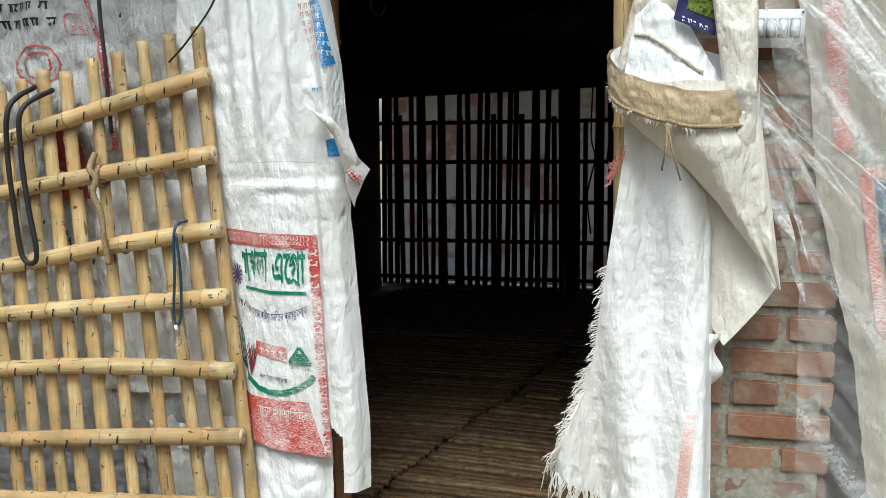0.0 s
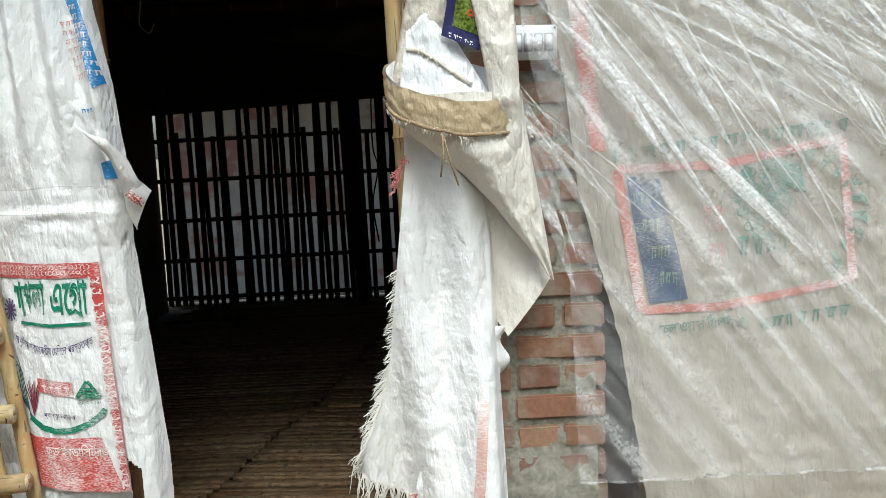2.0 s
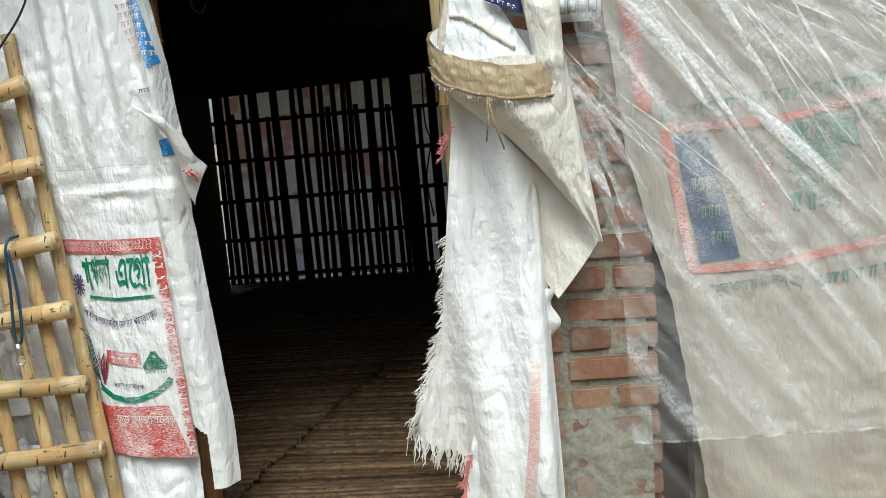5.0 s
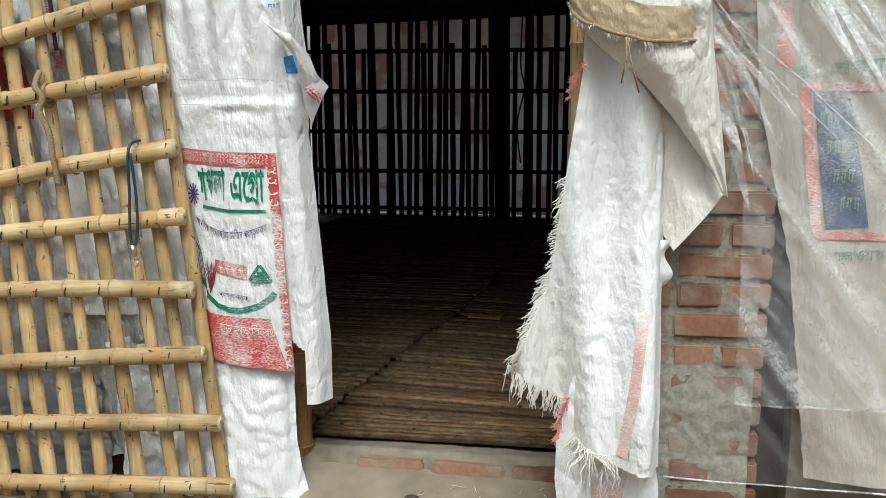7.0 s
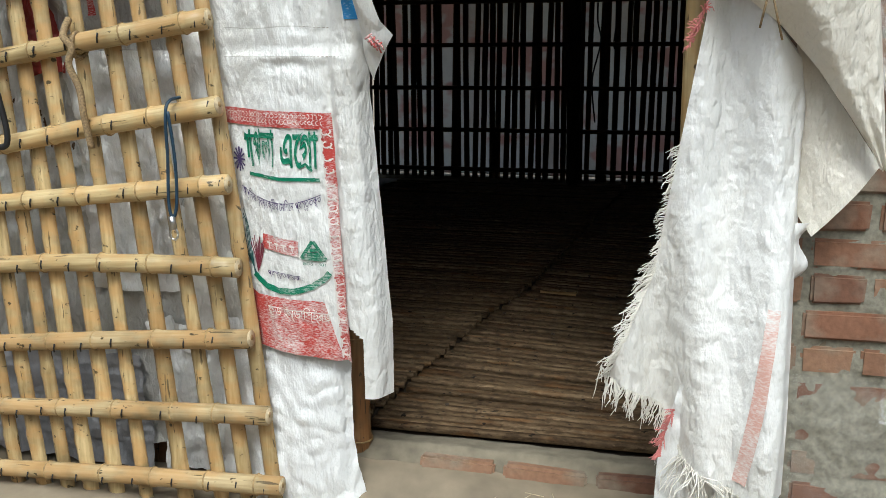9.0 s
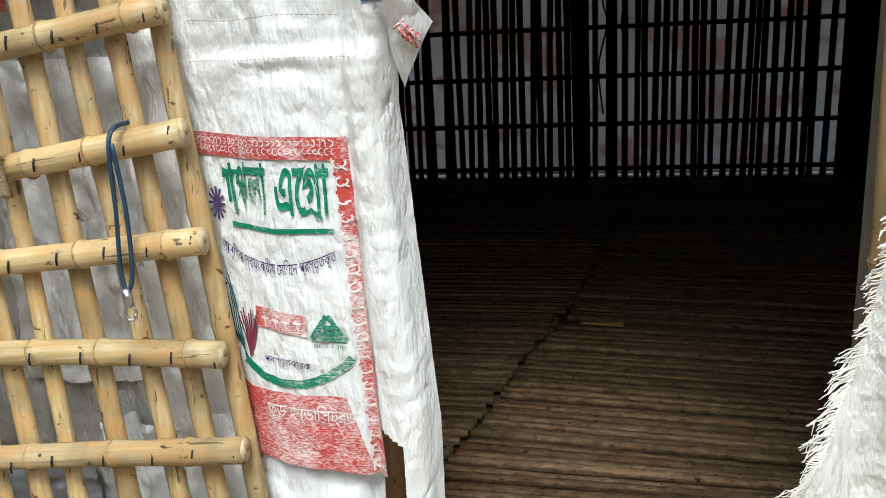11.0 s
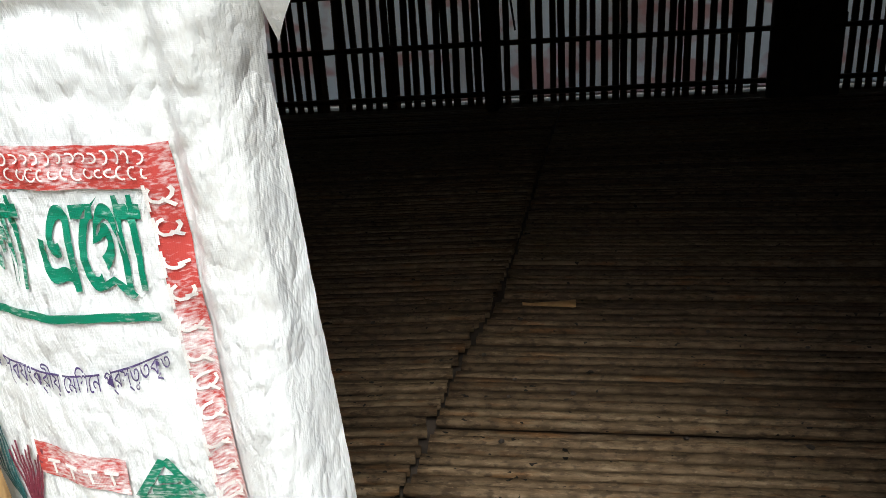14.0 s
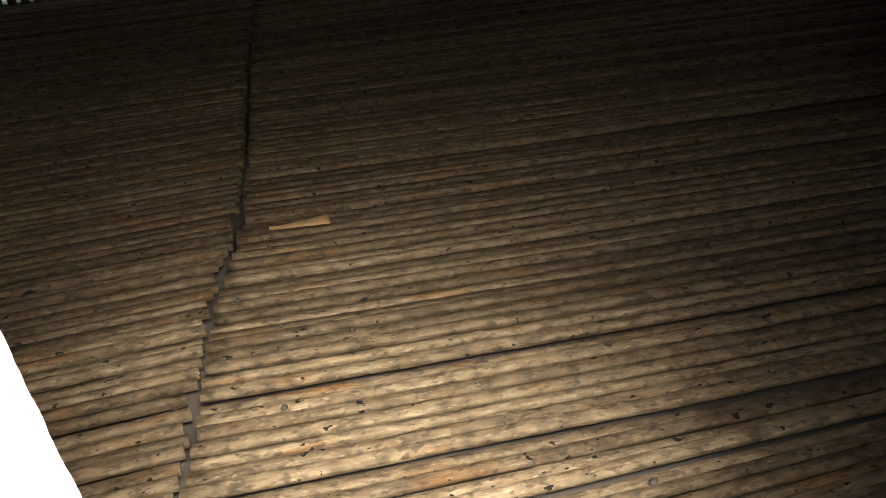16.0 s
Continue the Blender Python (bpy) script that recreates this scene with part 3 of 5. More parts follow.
def build_back_wall():
    rails = (0.365, 0.66, 0.97, 1.28, 1.585, 1.89)
    wall = tagged(new("wall_back"), "open lattice back wall of near-black bamboo", "wall", kind="structure")
    rng = random.Random(11)

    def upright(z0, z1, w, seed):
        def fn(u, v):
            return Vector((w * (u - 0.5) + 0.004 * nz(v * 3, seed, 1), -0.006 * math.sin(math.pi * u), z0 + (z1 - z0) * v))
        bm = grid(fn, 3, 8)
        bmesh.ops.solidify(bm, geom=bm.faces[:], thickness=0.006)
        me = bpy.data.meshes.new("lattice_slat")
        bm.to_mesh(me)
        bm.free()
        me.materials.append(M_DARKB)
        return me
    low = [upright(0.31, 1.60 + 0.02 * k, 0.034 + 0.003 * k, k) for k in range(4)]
    tall = [upright(0.31, 2.00 + 0.02 * k, 0.042, 20 + k) for k in range(3)]
    x, i = -1.64, 0
    while x < 4.05:
        if not 1.43 < x < 1.90:
            ob = new("lattice_slat", rng.choice(low if i % 4 == 3 else tall))
            ob.parent = wall
            ob.matrix_world = pose(x + rng.uniform(-0.012, 0.012), BACK, 0, 0, rng.uniform(-0.9, 0.9), 0)
        i += 1
        x += rng.uniform(0.056, 0.066)
    for k, z in enumerate(rails):
        culm, _ = bamboo(5.7, 0.017, 0.015, 60 + k, 0.35, 8)
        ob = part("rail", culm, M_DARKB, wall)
        ob.matrix_world = pose(-1.65, BACK - 0.025, z + 0.01, 0, -0.3, 0)
    for x0, x1 in ((-1.66, 1.64), (1.64, 4.15)):
        def fn(u, v):
            x, z = x0 + (x1 - x0) * u, 0.32 + 2.0 * v
            return Vector((x, BACK + 0.16 + 0.025 * nz(x, z, 3) + 0.012 * nz(x, z, 11), z))
        sheet = tagged(link("sack_sheet", grid(fn, 90, 60), M_LINER), "weathered sacking hung outside the lattice", "sheet")
        part("hem", tube([fn(k / 30, 0.0) for k in range(31)], 0.006, 6), M_LINER, sheet, "rolled sheet hem")
    cord("string", [(0.03, BACK - 0.05, 1.95), (0.02, BACK - 0.055, 1.5), (0.05, BACK - 0.05, 1.32), (0.0, BACK - 0.055, 1.05), (0.03, BACK - 0.05, 0.75)], 0.006, M_BLACK, "dark string hanging on the lattice", "string")
    cord("string", [(0.13, BACK - 0.05, 1.95), (0.15, BACK - 0.055, 1.5), (0.14, BACK - 0.05, 1.30), (0.16, BACK - 0.055, 1.26)], 0.005, M_BLACK, "dark string hanging on the lattice", "string")
    hook = [(2.09 + 0.035 * math.sin(k * 0.7) * min(1, k / 5), BACK - 0.05, 1.62 - 0.028 * k) for k in range(9)]
    cord("wire", hook, 0.005, M_BLACK, "bent dark wire hanging on the lattice", "wire")
    bar = box((-1.7, BACK + 0.1, 0.02), (4.2, BACK + 0.18, 0.30))
    tagged(link("wall_back_sill", bar, M_MUD, False), "low mud kerb under the lattice", "wall", kind="structure")
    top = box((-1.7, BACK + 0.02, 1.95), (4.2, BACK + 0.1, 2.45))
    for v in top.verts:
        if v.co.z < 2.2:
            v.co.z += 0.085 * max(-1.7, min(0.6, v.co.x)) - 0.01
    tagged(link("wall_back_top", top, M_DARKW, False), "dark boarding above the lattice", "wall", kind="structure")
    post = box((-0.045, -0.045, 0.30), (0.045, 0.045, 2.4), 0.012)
    ob = tagged(link("post", post, M_DARKW), "thick dark post at the lattice wall", "post")
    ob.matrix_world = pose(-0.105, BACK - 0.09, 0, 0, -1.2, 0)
    panel = tagged(new("door_panel"), "dark plank panel closing the lattice", "panel")
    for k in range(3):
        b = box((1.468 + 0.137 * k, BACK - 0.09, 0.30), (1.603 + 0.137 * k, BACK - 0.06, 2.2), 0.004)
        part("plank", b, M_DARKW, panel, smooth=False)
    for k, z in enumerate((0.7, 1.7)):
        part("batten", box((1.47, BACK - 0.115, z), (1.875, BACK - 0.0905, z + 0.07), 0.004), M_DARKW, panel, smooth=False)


def build_doorway():
    step = tagged(new("step"), "mud-plastered brick doorstep with worn red bricks", "step", kind="structure")

    def top(u, v):
        x = -0.46 + 0.96 * u
        prof = [(0.275, 0.16), (0.285, 0.245), (0.295, 0.262), (0.33, 0.285), (0.425, 0.268)]
        k = v * (len(prof) - 1)
        i = min(int(k), len(prof) - 2)
        y = prof[i][0] + (prof[i + 1][0] - prof[i][0]) * (k - i)
        z = prof[i][1] + (prof[i + 1][1] - prof[i][1]) * (k - i)
        return Vector((x, y + 0.012 * nz(x, z, 9) + 0.005 * nz(x, z, 31), z + 0.008 * nz(x, y, 8)))
    part("mud_coat", grid(top, 120, 24), M_MUD, step)
    rng = random.Random(5)
    x = -0.22
    while x < 0.46:
        w = rng.uniform(0.17, 0.23)
        b = box((0, 0, 0), (w, 0.06, 0.066), 0.008)
        for v in b.verts:
            v.co += Vector((0.006, 0.004, 0.006)) * nz(v.co.x * 3 + x, v.co.z * 3, 14)
        ob = part("brick", b, M_BRICK, step, smooth=False)
        ob.matrix_world = pose(x, 0.262 + rng.uniform(0, 0.006), 0.214, rng.uniform(-14, -8), rng.uniform(-1.5, 1.5), 0)
        x += w + rng.uniform(0.012, 0.03)
    pole("door_post", (-0.40, 0.32, 0.16), (-0.43, 0.36, 2.4), 0.034, 3, bamboo_mat("brown post", (0.16, 0.08, 0.03), (0.32, 0.18, 0.07)), "brown bamboo door post behind the sacks", "post")
    pole("door_post", (0.452, 0.06, 0.2), (0.408, 0.06, 2.5), 0.027, 8, M_POLE, "yellow bamboo door post beside the brick pier", "post", gap=0.55)
    straw = bmesh.new()
    rs = random.Random(31)
    for k in range(60):
        x, y = rs.gauss(0.27, 0.12), rs.uniform(-0.1, 0.22)
        if k > 35:
            x, y = rs.uniform(-0.5, 0.45), rs.uniform(-0.25, 0.25)
        a, ln = rs.uniform(0, 3.14), rs.uniform(0.012, 0.05)
        z = ground_z(x, y) + 0.008
        tube([(x, y, z), (x + ln * math.cos(a), y + ln * math.sin(a), z + 0.004)], 0.0011, 4, straw)
    tagged(link("straw", straw, M_CUT), "scattered straw bits on the earth threshold", "straw", kind="stuff")
    for k, (x, y) in enumerate(((-0.02, 0.16), (0.3, 0.05))):
        bm = bmesh.new()
        bmesh.ops.create_icosphere(bm, subdivisions=2, radius=0.014)
        for v in bm.verts:
            v.co = v.co * (1 + 0.5 * noise.noise(v.co * 90)) * 1.0
            v.co.x *= 1.7
        ob = tagged(link("pebble", bm, M_DARKW), "small dark clod on the threshold", "pebble")
        ob.matrix_world = pose(x, y, ground_z(x, y) + 0.012, 0, 0, 30 * k)


# ---- lattice door ----
RIGHT_Z = (1.660, 1.440, 1.232, 1.036, 0.824, 0.640, 0.433, 0.239)
RIGHT_X = (-0.730, -0.712, -0.694, -0.676, -0.656, -0.628, -0.584, -0.552)
LEFT_Z = (1.470, 1.315, 1.090, 0.945, 0.752, 0.555, 0.372, 0.185)


def door_y(z):
    return 0.125 + 0.065 * z


def build_lattice_door():
    door = tagged(new("lattice_door"), "open gate of lashed yellow bamboo leaning on the sacks", "gate")
    door.location = (-1.1, 0.16, 0.12)
    inv = Matrix.Translation((1.1, -0.16, -0.12))
    rng = random.Random(21)
    for k in range(8):
        slope = (RIGHT_Z[k] - LEFT_Z[k]) / (RIGHT_X[k] + 1.45)
        x0 = -1.86
        p1 = (RIGHT_X[k], door_y(RIGHT_Z[k]) - 0.03, RIGHT_Z[k])
        p0 = (x0, door_y(RIGHT_Z[k]) - 0.02, RIGHT_Z[k] - slope * (RIGHT_X[k] - x0))
        culm, rings = bamboo((Vector(p1) - Vector(p0)).length, 0.022, 0.026, 30 + k, 0.155, 14, 0.03 if k == 4 else 0.005)
        ob = part("rung", culm, M_POLE if k < 5 else M_POLE_OLD, door)
        ob.matrix_local = inv @ lay(p0, p1)
        for ring in rings:
            part("node_ring", ring, M_NODE, ob)
        d = Vector(p1) - Vector(p0)
        cap = tube([(d.length, 0, 0), (d.length + 0.002, 0, 0)], 0.021, 14)
        part("cut_end", cap, M_CUT, ob, "pale cut bamboo end")
        hole = tube([(d.length + 0.001, 0.003, 0.002), (d.length + 0.003, 0.003, 0.002)], 0.0075, 10)
        part("hollow", hole, M_NODE, ob)
    tops = [(-0.782, 1.80), (-0.872, 1.782), (-0.960, 1.765), (-1.044, 1.738), (-1.129, 1.72), (-1.217, 1.684), (-1.301, 1.69), (-1.375, 1.665), (-1.455, 1.65), (-1.54, 1.63), (-1.63, 1.6), (-1.72, 1.6)]
    feet = [-0.582, -0.662, -0.742, -0.852, -0.975, -1.068, -1.150, -1.225, -1.305, -1.39, -1.48, -1.57]
    for k, ((tx, tz), fx) in enumerate(zip(tops, feet)):
        w = rng.uniform(0.034, 0.045)
        z0 = 0.115 + 0.02 * rng.random()
        nodes = [rng.uniform(0.1, 0.3) + 0.3 * j * rng.uniform(0.95, 1.05) for j in range(6)]
        wob = rng.uniform(-0.006, 0.006)

        def fn(u, v):
            z = z0 + (tz - z0) * v
            near = min(abs(z - q) for q in nodes)
            ww = w * (1 + 0.14 * math.exp(-(near / 0.012) ** 2)) * (1 - 0.12 * v)
            x = fx + (tx - fx) * v + wob * math.sin(6 * v) + ww * (u - 0.5)
            y = door_y(z) + 0.012 - 0.011 * math.sin(math.pi * u) - 0.003 * math.exp(-(near / 0.01) ** 2)
            return Vector((x, y, z))
        bm = grid(fn, 5, 70)
        bmesh.ops.solidify(bm, geom=bm.faces[:], thickness=-0.007)
        ob = part("upright", bm, M_SLATV, door)
        ob.matrix_local = inv
    nails = random.Random(4)
    for k in range(8):
        slope = (RIGHT_Z[k] - LEFT_Z[k]) / (RIGHT_X[k] + 1.45)
        for j, ((tx, tz), fx) in enumerate(zip(tops, feet)):
            v = (RIGHT_Z[k] - 0.12) / (tz - 0.12)
            x = fx + (tx - fx) * v
            z = RIGHT_Z[k] - slope * (RIGHT_X[k] - x) + nails.uniform(-0.006, 0.006)
            y = door_y(RIGHT_Z[k]) - 0.053
            if k == 4:
                z += 0.028 * math.sin(math.pi * (x + 1.86) / 1.2)
            bm = tube([(x, y + 0.004, z - 0.012), (x + 0.003, y - 0.001, z), (x + 0.004, y + 0.003, z + 0.012)], 0.0026, 4)
            ob = part("lashing", bm, M_BLACK, door)
            ob.matrix_local = inv
    return door


def cord(name, pts, r, material, label, category, sides=7):
    fine = []
    v = [Vector(p) for p in pts]
    for i in range(len(v) - 1):
        a, b, c, d = v[max(i - 1, 0)], v[i], v[i + 1], v[min(i + 2, len(v) - 1)]
        for k in range(6):
            t = k / 6
            fine.append(0.5 * ((2 * b) + (c - a) * t + (2 * a - 5 * b + 4 * c - d) * t * t + (3 * b - a - 3 * c + d) * t ** 3))
    fine.append(v[-1])
    return tagged(link(name, tube(fine, r, sides), material), label, category)


def build_cords():
    y = door_y(1.6) - 0.098
    cord("strap", [(-1.31, y + 0.09, 1.64), (-1.33, y, 1.58), (-1.345, y - 0.004, 1.45), (-1.335, y, 1.25), (-1.32, y, 1.14), (-1.285, y, 1.12), (-1.27, y, 1.16), (-1.29, y, 1.3), (-1.298, y - 0.004, 1.45), (-1.285, y - 0.004, 1.57), (-1.25, y + 0.09, 1.63)], 0.0078, M_BLACK, "black woven strap looped over the bamboo gate", "strap")
    y = door_y(1.2) - 0.078
    cord("lanyard", [(-0.80, y + 0.055, 1.25), (-0.808, y, 1.23), (-0.815, y, 1.1), (-0.822, y, 0.99), (-0.812, y - 0.003, 0.955), (-0.80, y, 0.99), (-0.795, y, 1.1), (-0.803, y - 0.002, 1.22)], 0.0042, M_NAVY, "dark blue cord hanging on the bamboo gate", "cord")
    clasp = bmesh.new()
    tube([(-0.815, y - 0.004, 0.958), (-0.812, y - 0.004, 0.925)], 0.009, 8, clasp)
    tube([(-0.812 + 0.011 * math.cos(a * 0.7), y - 0.004, 0.912 + 0.015 * math.sin(a * 0.7)) for a in range(10)], 0.0032, 6, clasp)
    tagged(link("clasp", clasp, M_METAL), "bright steel clasp at the cord end", "clasp")
    y = door_y(1.45) - 0.075
    rp = cord("rope", [(-1.10, y + 0.05, 1.44), (-1.085, y, 1.40), (-1.065, y, 1.37), (-1.075, y - 0.004, 1.33), (-1.055, y, 1.27), (-1.05, y, 1.2), (-1.045, y + 0.01, 1.12)], 0.009, M_ROPE, "frayed brown jute rope tied to the gate", "rope")
    part("wrap", tube([(-1.075, y + 0.045 + 0.034 * math.cos(k * 0.8), 1.375 + 0.032 * math.sin(k * 0.8)) for k in range(17)], 0.006, 6), M_ROPE, rp)
    cord("rope", [(-1.075, 0.24, 2.2), (-1.08, 0.225, 1.9), (-1.06, 0.21, 1.7), (-1.055, 0.215, 1.5)], 0.006, M_BLACK, "dark cord hanging down the sack wall", "cord")
    cord("wire", [(-0.60, 0.22, 2.2), (-0.68, 0.20, 1.90), (-0.78, 0.21, 1.77), (-0.86, 0.22, 1.70)], 0.003, M_BLACK, "thin dark wire on the sack wall", "wire")


# ---- hanging sacks left of the door ----
R_EDGE = [(2.3, -0.40), (1.84, -0.348), (1.68, -0.325), (1.40, -0.302), (1.27, -0.310), (1.05, -0.292), (0.70, -0.262), (0.50, -0.262)]


def left_y(x, z):
    xr = lerp_table(R_EDGE, z)
    y = 0.150 + 0.11 * ease(-0.50, -0.80, x)
    top = ease(1.35, 1.75, z)
    y += top * 0.026 * math.sin((x + 0.06 * (z - 1.4)) * 62 + 1.5 * nz(x, z, 2)) * ease(-0.80, -0.6, x)
    y += 0.018 * math.exp(-((x + 0.385 - 0.03 * (0.9 - z)) / 0.012) ** 2) * ease(1.7, 1.3, z)
    y -= 0.020 * math.exp(-((x - xr + 0.055) / 0.04) ** 2)
    y += 0.055 * ease(xr - 0.03, xr + 0.012, x)
    y += 0.003 * ridge(x + 0.5 * z, 0.3 * z - 0.3 * x, 16, 8.0) * ease(0.5, 1.1, z)
    y += 0.006 * ease(1.345, 1.36, z + 0.008 * nz(x, 0, 12))
    belt = math.exp(-((z - 1.34) / 0.07) ** 2)
    y += 0.010 * belt * nz(x * 0.7, z * 3, 10) + 0.016 * nz(x * 1.4, z * 0.35, 6) * (0.35 + 0.65 * ease(0.9, 1.5, z))
    y += 0.004 * ridge(x * 1.2, z * 0.45, 11, 2.0) + 0.0025 * ridge(x, z * 0.7, 27, 5.0) + 0.0012 * ridge(x * 0.6, z * 1.5, 60, 6.0)
    return y


def px(a, b):
    """Print layout of the front sack: drawing units to metres on the sack."""
    return (0.373 + (-1.048 + (a - 330) * 0.001564) * 1.023, 1.408 + (-0.181 - (b - 208) * 0.00153) * 1.023)


def stroke(points, width, bm=None):
    return ribbon(left_y, [px(*p) for p in points], width, bm, 0.008)


def arc(cx, cy, rx, ry, a0, a1, n=10):
    return [(cx + rx * math.cos(radians(a0 + (a1 - a0) * k / n)), cy - ry * math.sin(radians(a0 + (a1 - a0) * k / n))) for k in range(n + 1)]


def build_left_sacks():
    def wall_f(x, z):
        return 0.285 + 0.025 * nz(x, z, 2.2) + 0.022 * ridge(x * 1.3, z * 0.6, 7) + 0.012 * ridge(x, z * 0.8, 17) + 0.005 * ridge(x, z, 40) - 0.03 * ease(0.5, 0.1, z)
    tarp = tagged(link("sack_wall", grid(lambda u, v: Vector((-2.6 + 2.1 * u, wall_f(-2.6 + 2.1 * u, 0.24 + 2.1 * v), 0.24 + 2.1 * v + 0.05 * (1 - v) * nz(u, 0, 14))), 180, 190), M_SACK_WALL), "crumpled off-white sacking behind the bamboo gate, greyed for its shade", "sheet")
    red = ribbon(wall_f, [(-1.27, 2.2), (-1.20, 1.95), (-1.13, 1.72), (-1.10, 1.45)], 0.022)
    part("print", red, M_RED, tarp, "red stripe")
    rows = bmesh.new()
    for k, z in enumerate((1.93, 1.88, 1.83)):
        bars(wall_f, -1.52, -1.33 + 0.02 * k, z, 0.025, 6, k, 0.05, rows)
    part("print", rows, M_BLACK, tarp, "small dark writing")
    sq = bmesh.new()
    for a, b in (((-1.26, 1.86), (-1.20, 1.86)), ((-1.20, 1.86), (-1.19, 1.80)), ((-1.19, 1.80), (-1.25, 1.80)), ((-1.25, 1.80), (-1.26, 1.86)), ((-1.225, 1.85), (-1.24, 1.81)), ((-1.225, 1.85), (-1.205, 1.81)), ((-1.245, 1.835), (-1.205, 1.81)), ((-1.205, 1.835), (-1.24, 1.81))):
        ribbon(wall_f, [a, b], 0.004, sq)
    for r in (0.05, 0.075):
        ribbon(wall_f, [(-1.36 + r * math.cos(k * 0.4), 1.71 + 0.8 * r * math.sin(k * 0.4)) for k in range(17)], 0.006, sq)
    part("print", sq, M_RED, tarp, "red line drawing")
    part("print", patch(wall_f, [(-0.70, 0.95), (-0.60, 0.95), (-0.56, 0.55), (-0.66, 0.55)], 10, 14), M_RED, tarp, "dark red block")

    def strip(name, x0, x1, z0, z1, lift, material, label, seed):
        def fn(u, v):
            z = z1 + (z0 - z1) * v + 0.012 * nz(u * 2, seed, 2)
            x = x0 + (x1 - x0) * u + 0.03 * v + 0.01 * nz(v * 3, seed, 2)
            return Vector((x, wall_f(x, z) - lift - 0.014 * ridge(x * 2.0, z * 0.4, 6, seed) - 0.004 * ridge(x, z, 30, seed), z))
        return tagged(link(name, grid(fn, 40, 70), material), label, "sheet")
    strip("sack_strip", -0.82, -0.60, 0.55, 1.30, 0.012, M_SACK_GREY, "grey-blue woven sack tucked behind the gate", 1.0)
    strip("sack_strip", -1.00, -0.86, 0.17, 0.62, 0.016, M_SACK_CLEAN, "bright white sack strip behind the gate", 2.0)
    strip("sack_strip", -0.84, -0.62, 0.16, 0.60, 0.020, M_SACK_CLEAN, "bright white sack strip behind the gate", 3.0)
    strip("sack_strip", -1.75, -1.05, 0.16, 0.50, 0.008, M_SACK_GREY, "dull grey sacking near the ground", 4.0)
    strip("sack_strip", -1.36, -1.22, 1.30, 1.52, 0.010, M_SACK_RED, "dark red printed sack piece behind the gate", 5.0)
    strip("sack_strip", -1.2, -0.86, 0.70, 1.36, 0.006, M_SACK_CLEAN, "crumpled silvery white sack behind the gate", 6.0)

    def cur(u, v):
        z = 2.3 - 1.80 * v
        xr = lerp_table(R_EDGE, z)
        x = -0.86 + (xr + 0.86) * u
        return Vector((x, left_y(x, z), z))

    def keep(u, v):
        z = 2.3 - 1.80 * v
        xr = lerp_table(R_EDGE, z)
        x = -0.86 + (xr + 0.86) * u
        if x < -0.372 + 0.006 * nz(z, 0, 40):
            return z > 0.606 + 0.004 * nz(x, 0, 60)
        if x < -0.322 + 0.004 * nz(z, 0, 30):
            return z > 0.69 - (x + 0.372) * 0.6
        return True
    curtain = tagged(link("sack_curtain", grid(cur, 110, 330, keep), M_SACK), "printed white woven sack curtain hanging beside the doorway", "curtain")
    stitches = bmesh.new()
    for z0, x1 in ((1.350, -0.36), (1.418, -0.40)):
        x = -0.70
        while x < x1:
            z = z0 + 0.006 * nz(x, z0, 9) + 0.02 * (x + 0.5) * (z0 - 1.38)
            ribbon(left_y, [(x, z), (x + 0.0055, z + 0.0006)], 0.0016, stitches, 0.004)
            x += 0.009
    part("stitches", stitches, plain("grey stitch thread", (0.34, 0.31, 0.26), 0.8), curtain, "two lines of grey seam threads")
    # printed label of the sack
    part("print", patch(left_y, [px(322, 207), px(519, 210), px(519, 235), px(322, 233)], 40, 6), M_RED, curtain, "red border band")
    side = patch(left_y, [px(502, 212), px(519, 212), px(543, 612), px(526, 612)], 5, 60)
    part("print", side, M_RED, curtain, "red side band")
    part("print", patch(left_y, [px(376, 512), px(500, 512), px(530, 612), px(385, 602)], 40, 28), M_RED, curtain, "solid red field")
    swoosh = bmesh.new()
    stroke([(372, 478), (395, 494), (420, 500), (450, 498), (480, 488), (503, 472), (511, 462)], 0.016, swoosh)
    part("print", swoosh, M_GREEN, curtain, "green swoosh")
    name = bmesh.new()
    pos = lambda a, b: (430 + (a - 325) * 0.475, 208 + (b - 355) * 0.47)
    for s in ([(187, 462), (190, 440), (197, 446), (200, 480), (204, 520)], [(209, 424), (212, 470), (221, 548)], [(198, 446), (232, 444)], [(398, 530), (408, 538), (424, 528), (446, 552)]):
        stroke([pos(*p) for p in s], 0.0075, name)
    for text, a0, a1 in (("পলা", 226, 312), ("এেগা", 334, 470)):
        p0, p1 = px(*pos(a0, 540)), px(*pos(a1, 540))
        word = lettering(left_y, text, p0[0], p0[1], 0.08, 0, p1[0] - p0[0], None, 0.092, 0.0016)
        me = bpy.data.meshes.new("word")
        word.to_mesh(me)
        word.free()
        name.from_mesh(me)
        bpy.data.meshes.remove(me)
    stroke([(372, 311), (430, 315), (500, 313)], 0.009, name)
    part("print", name, M_GREEN, curtain, "large green lettering with underline")
    a0, a1 = px(353, 340), px(500, 340)
    line = lettering(left_y, "আধুিনক স্বয়ংক্রীয় েমিশেন প্রস্তুতকৃত", a0[0], a0[1] - 0.008, 0.030, 0, a1[0] - a0[0], lambda t: -0.045 * math.sin(math.pi * (0.08 + 0.80 * t)) + 0.012)
    part("print", line, M_VIOLET, curtain, "curved line of dark violet writing")
    part("print", patch(left_y, [px(394, 407), px(459, 414), px(459, 440), px(394, 432)], 14, 8), M_RED, curtain, "red tablet")
    tri = bmesh.new()
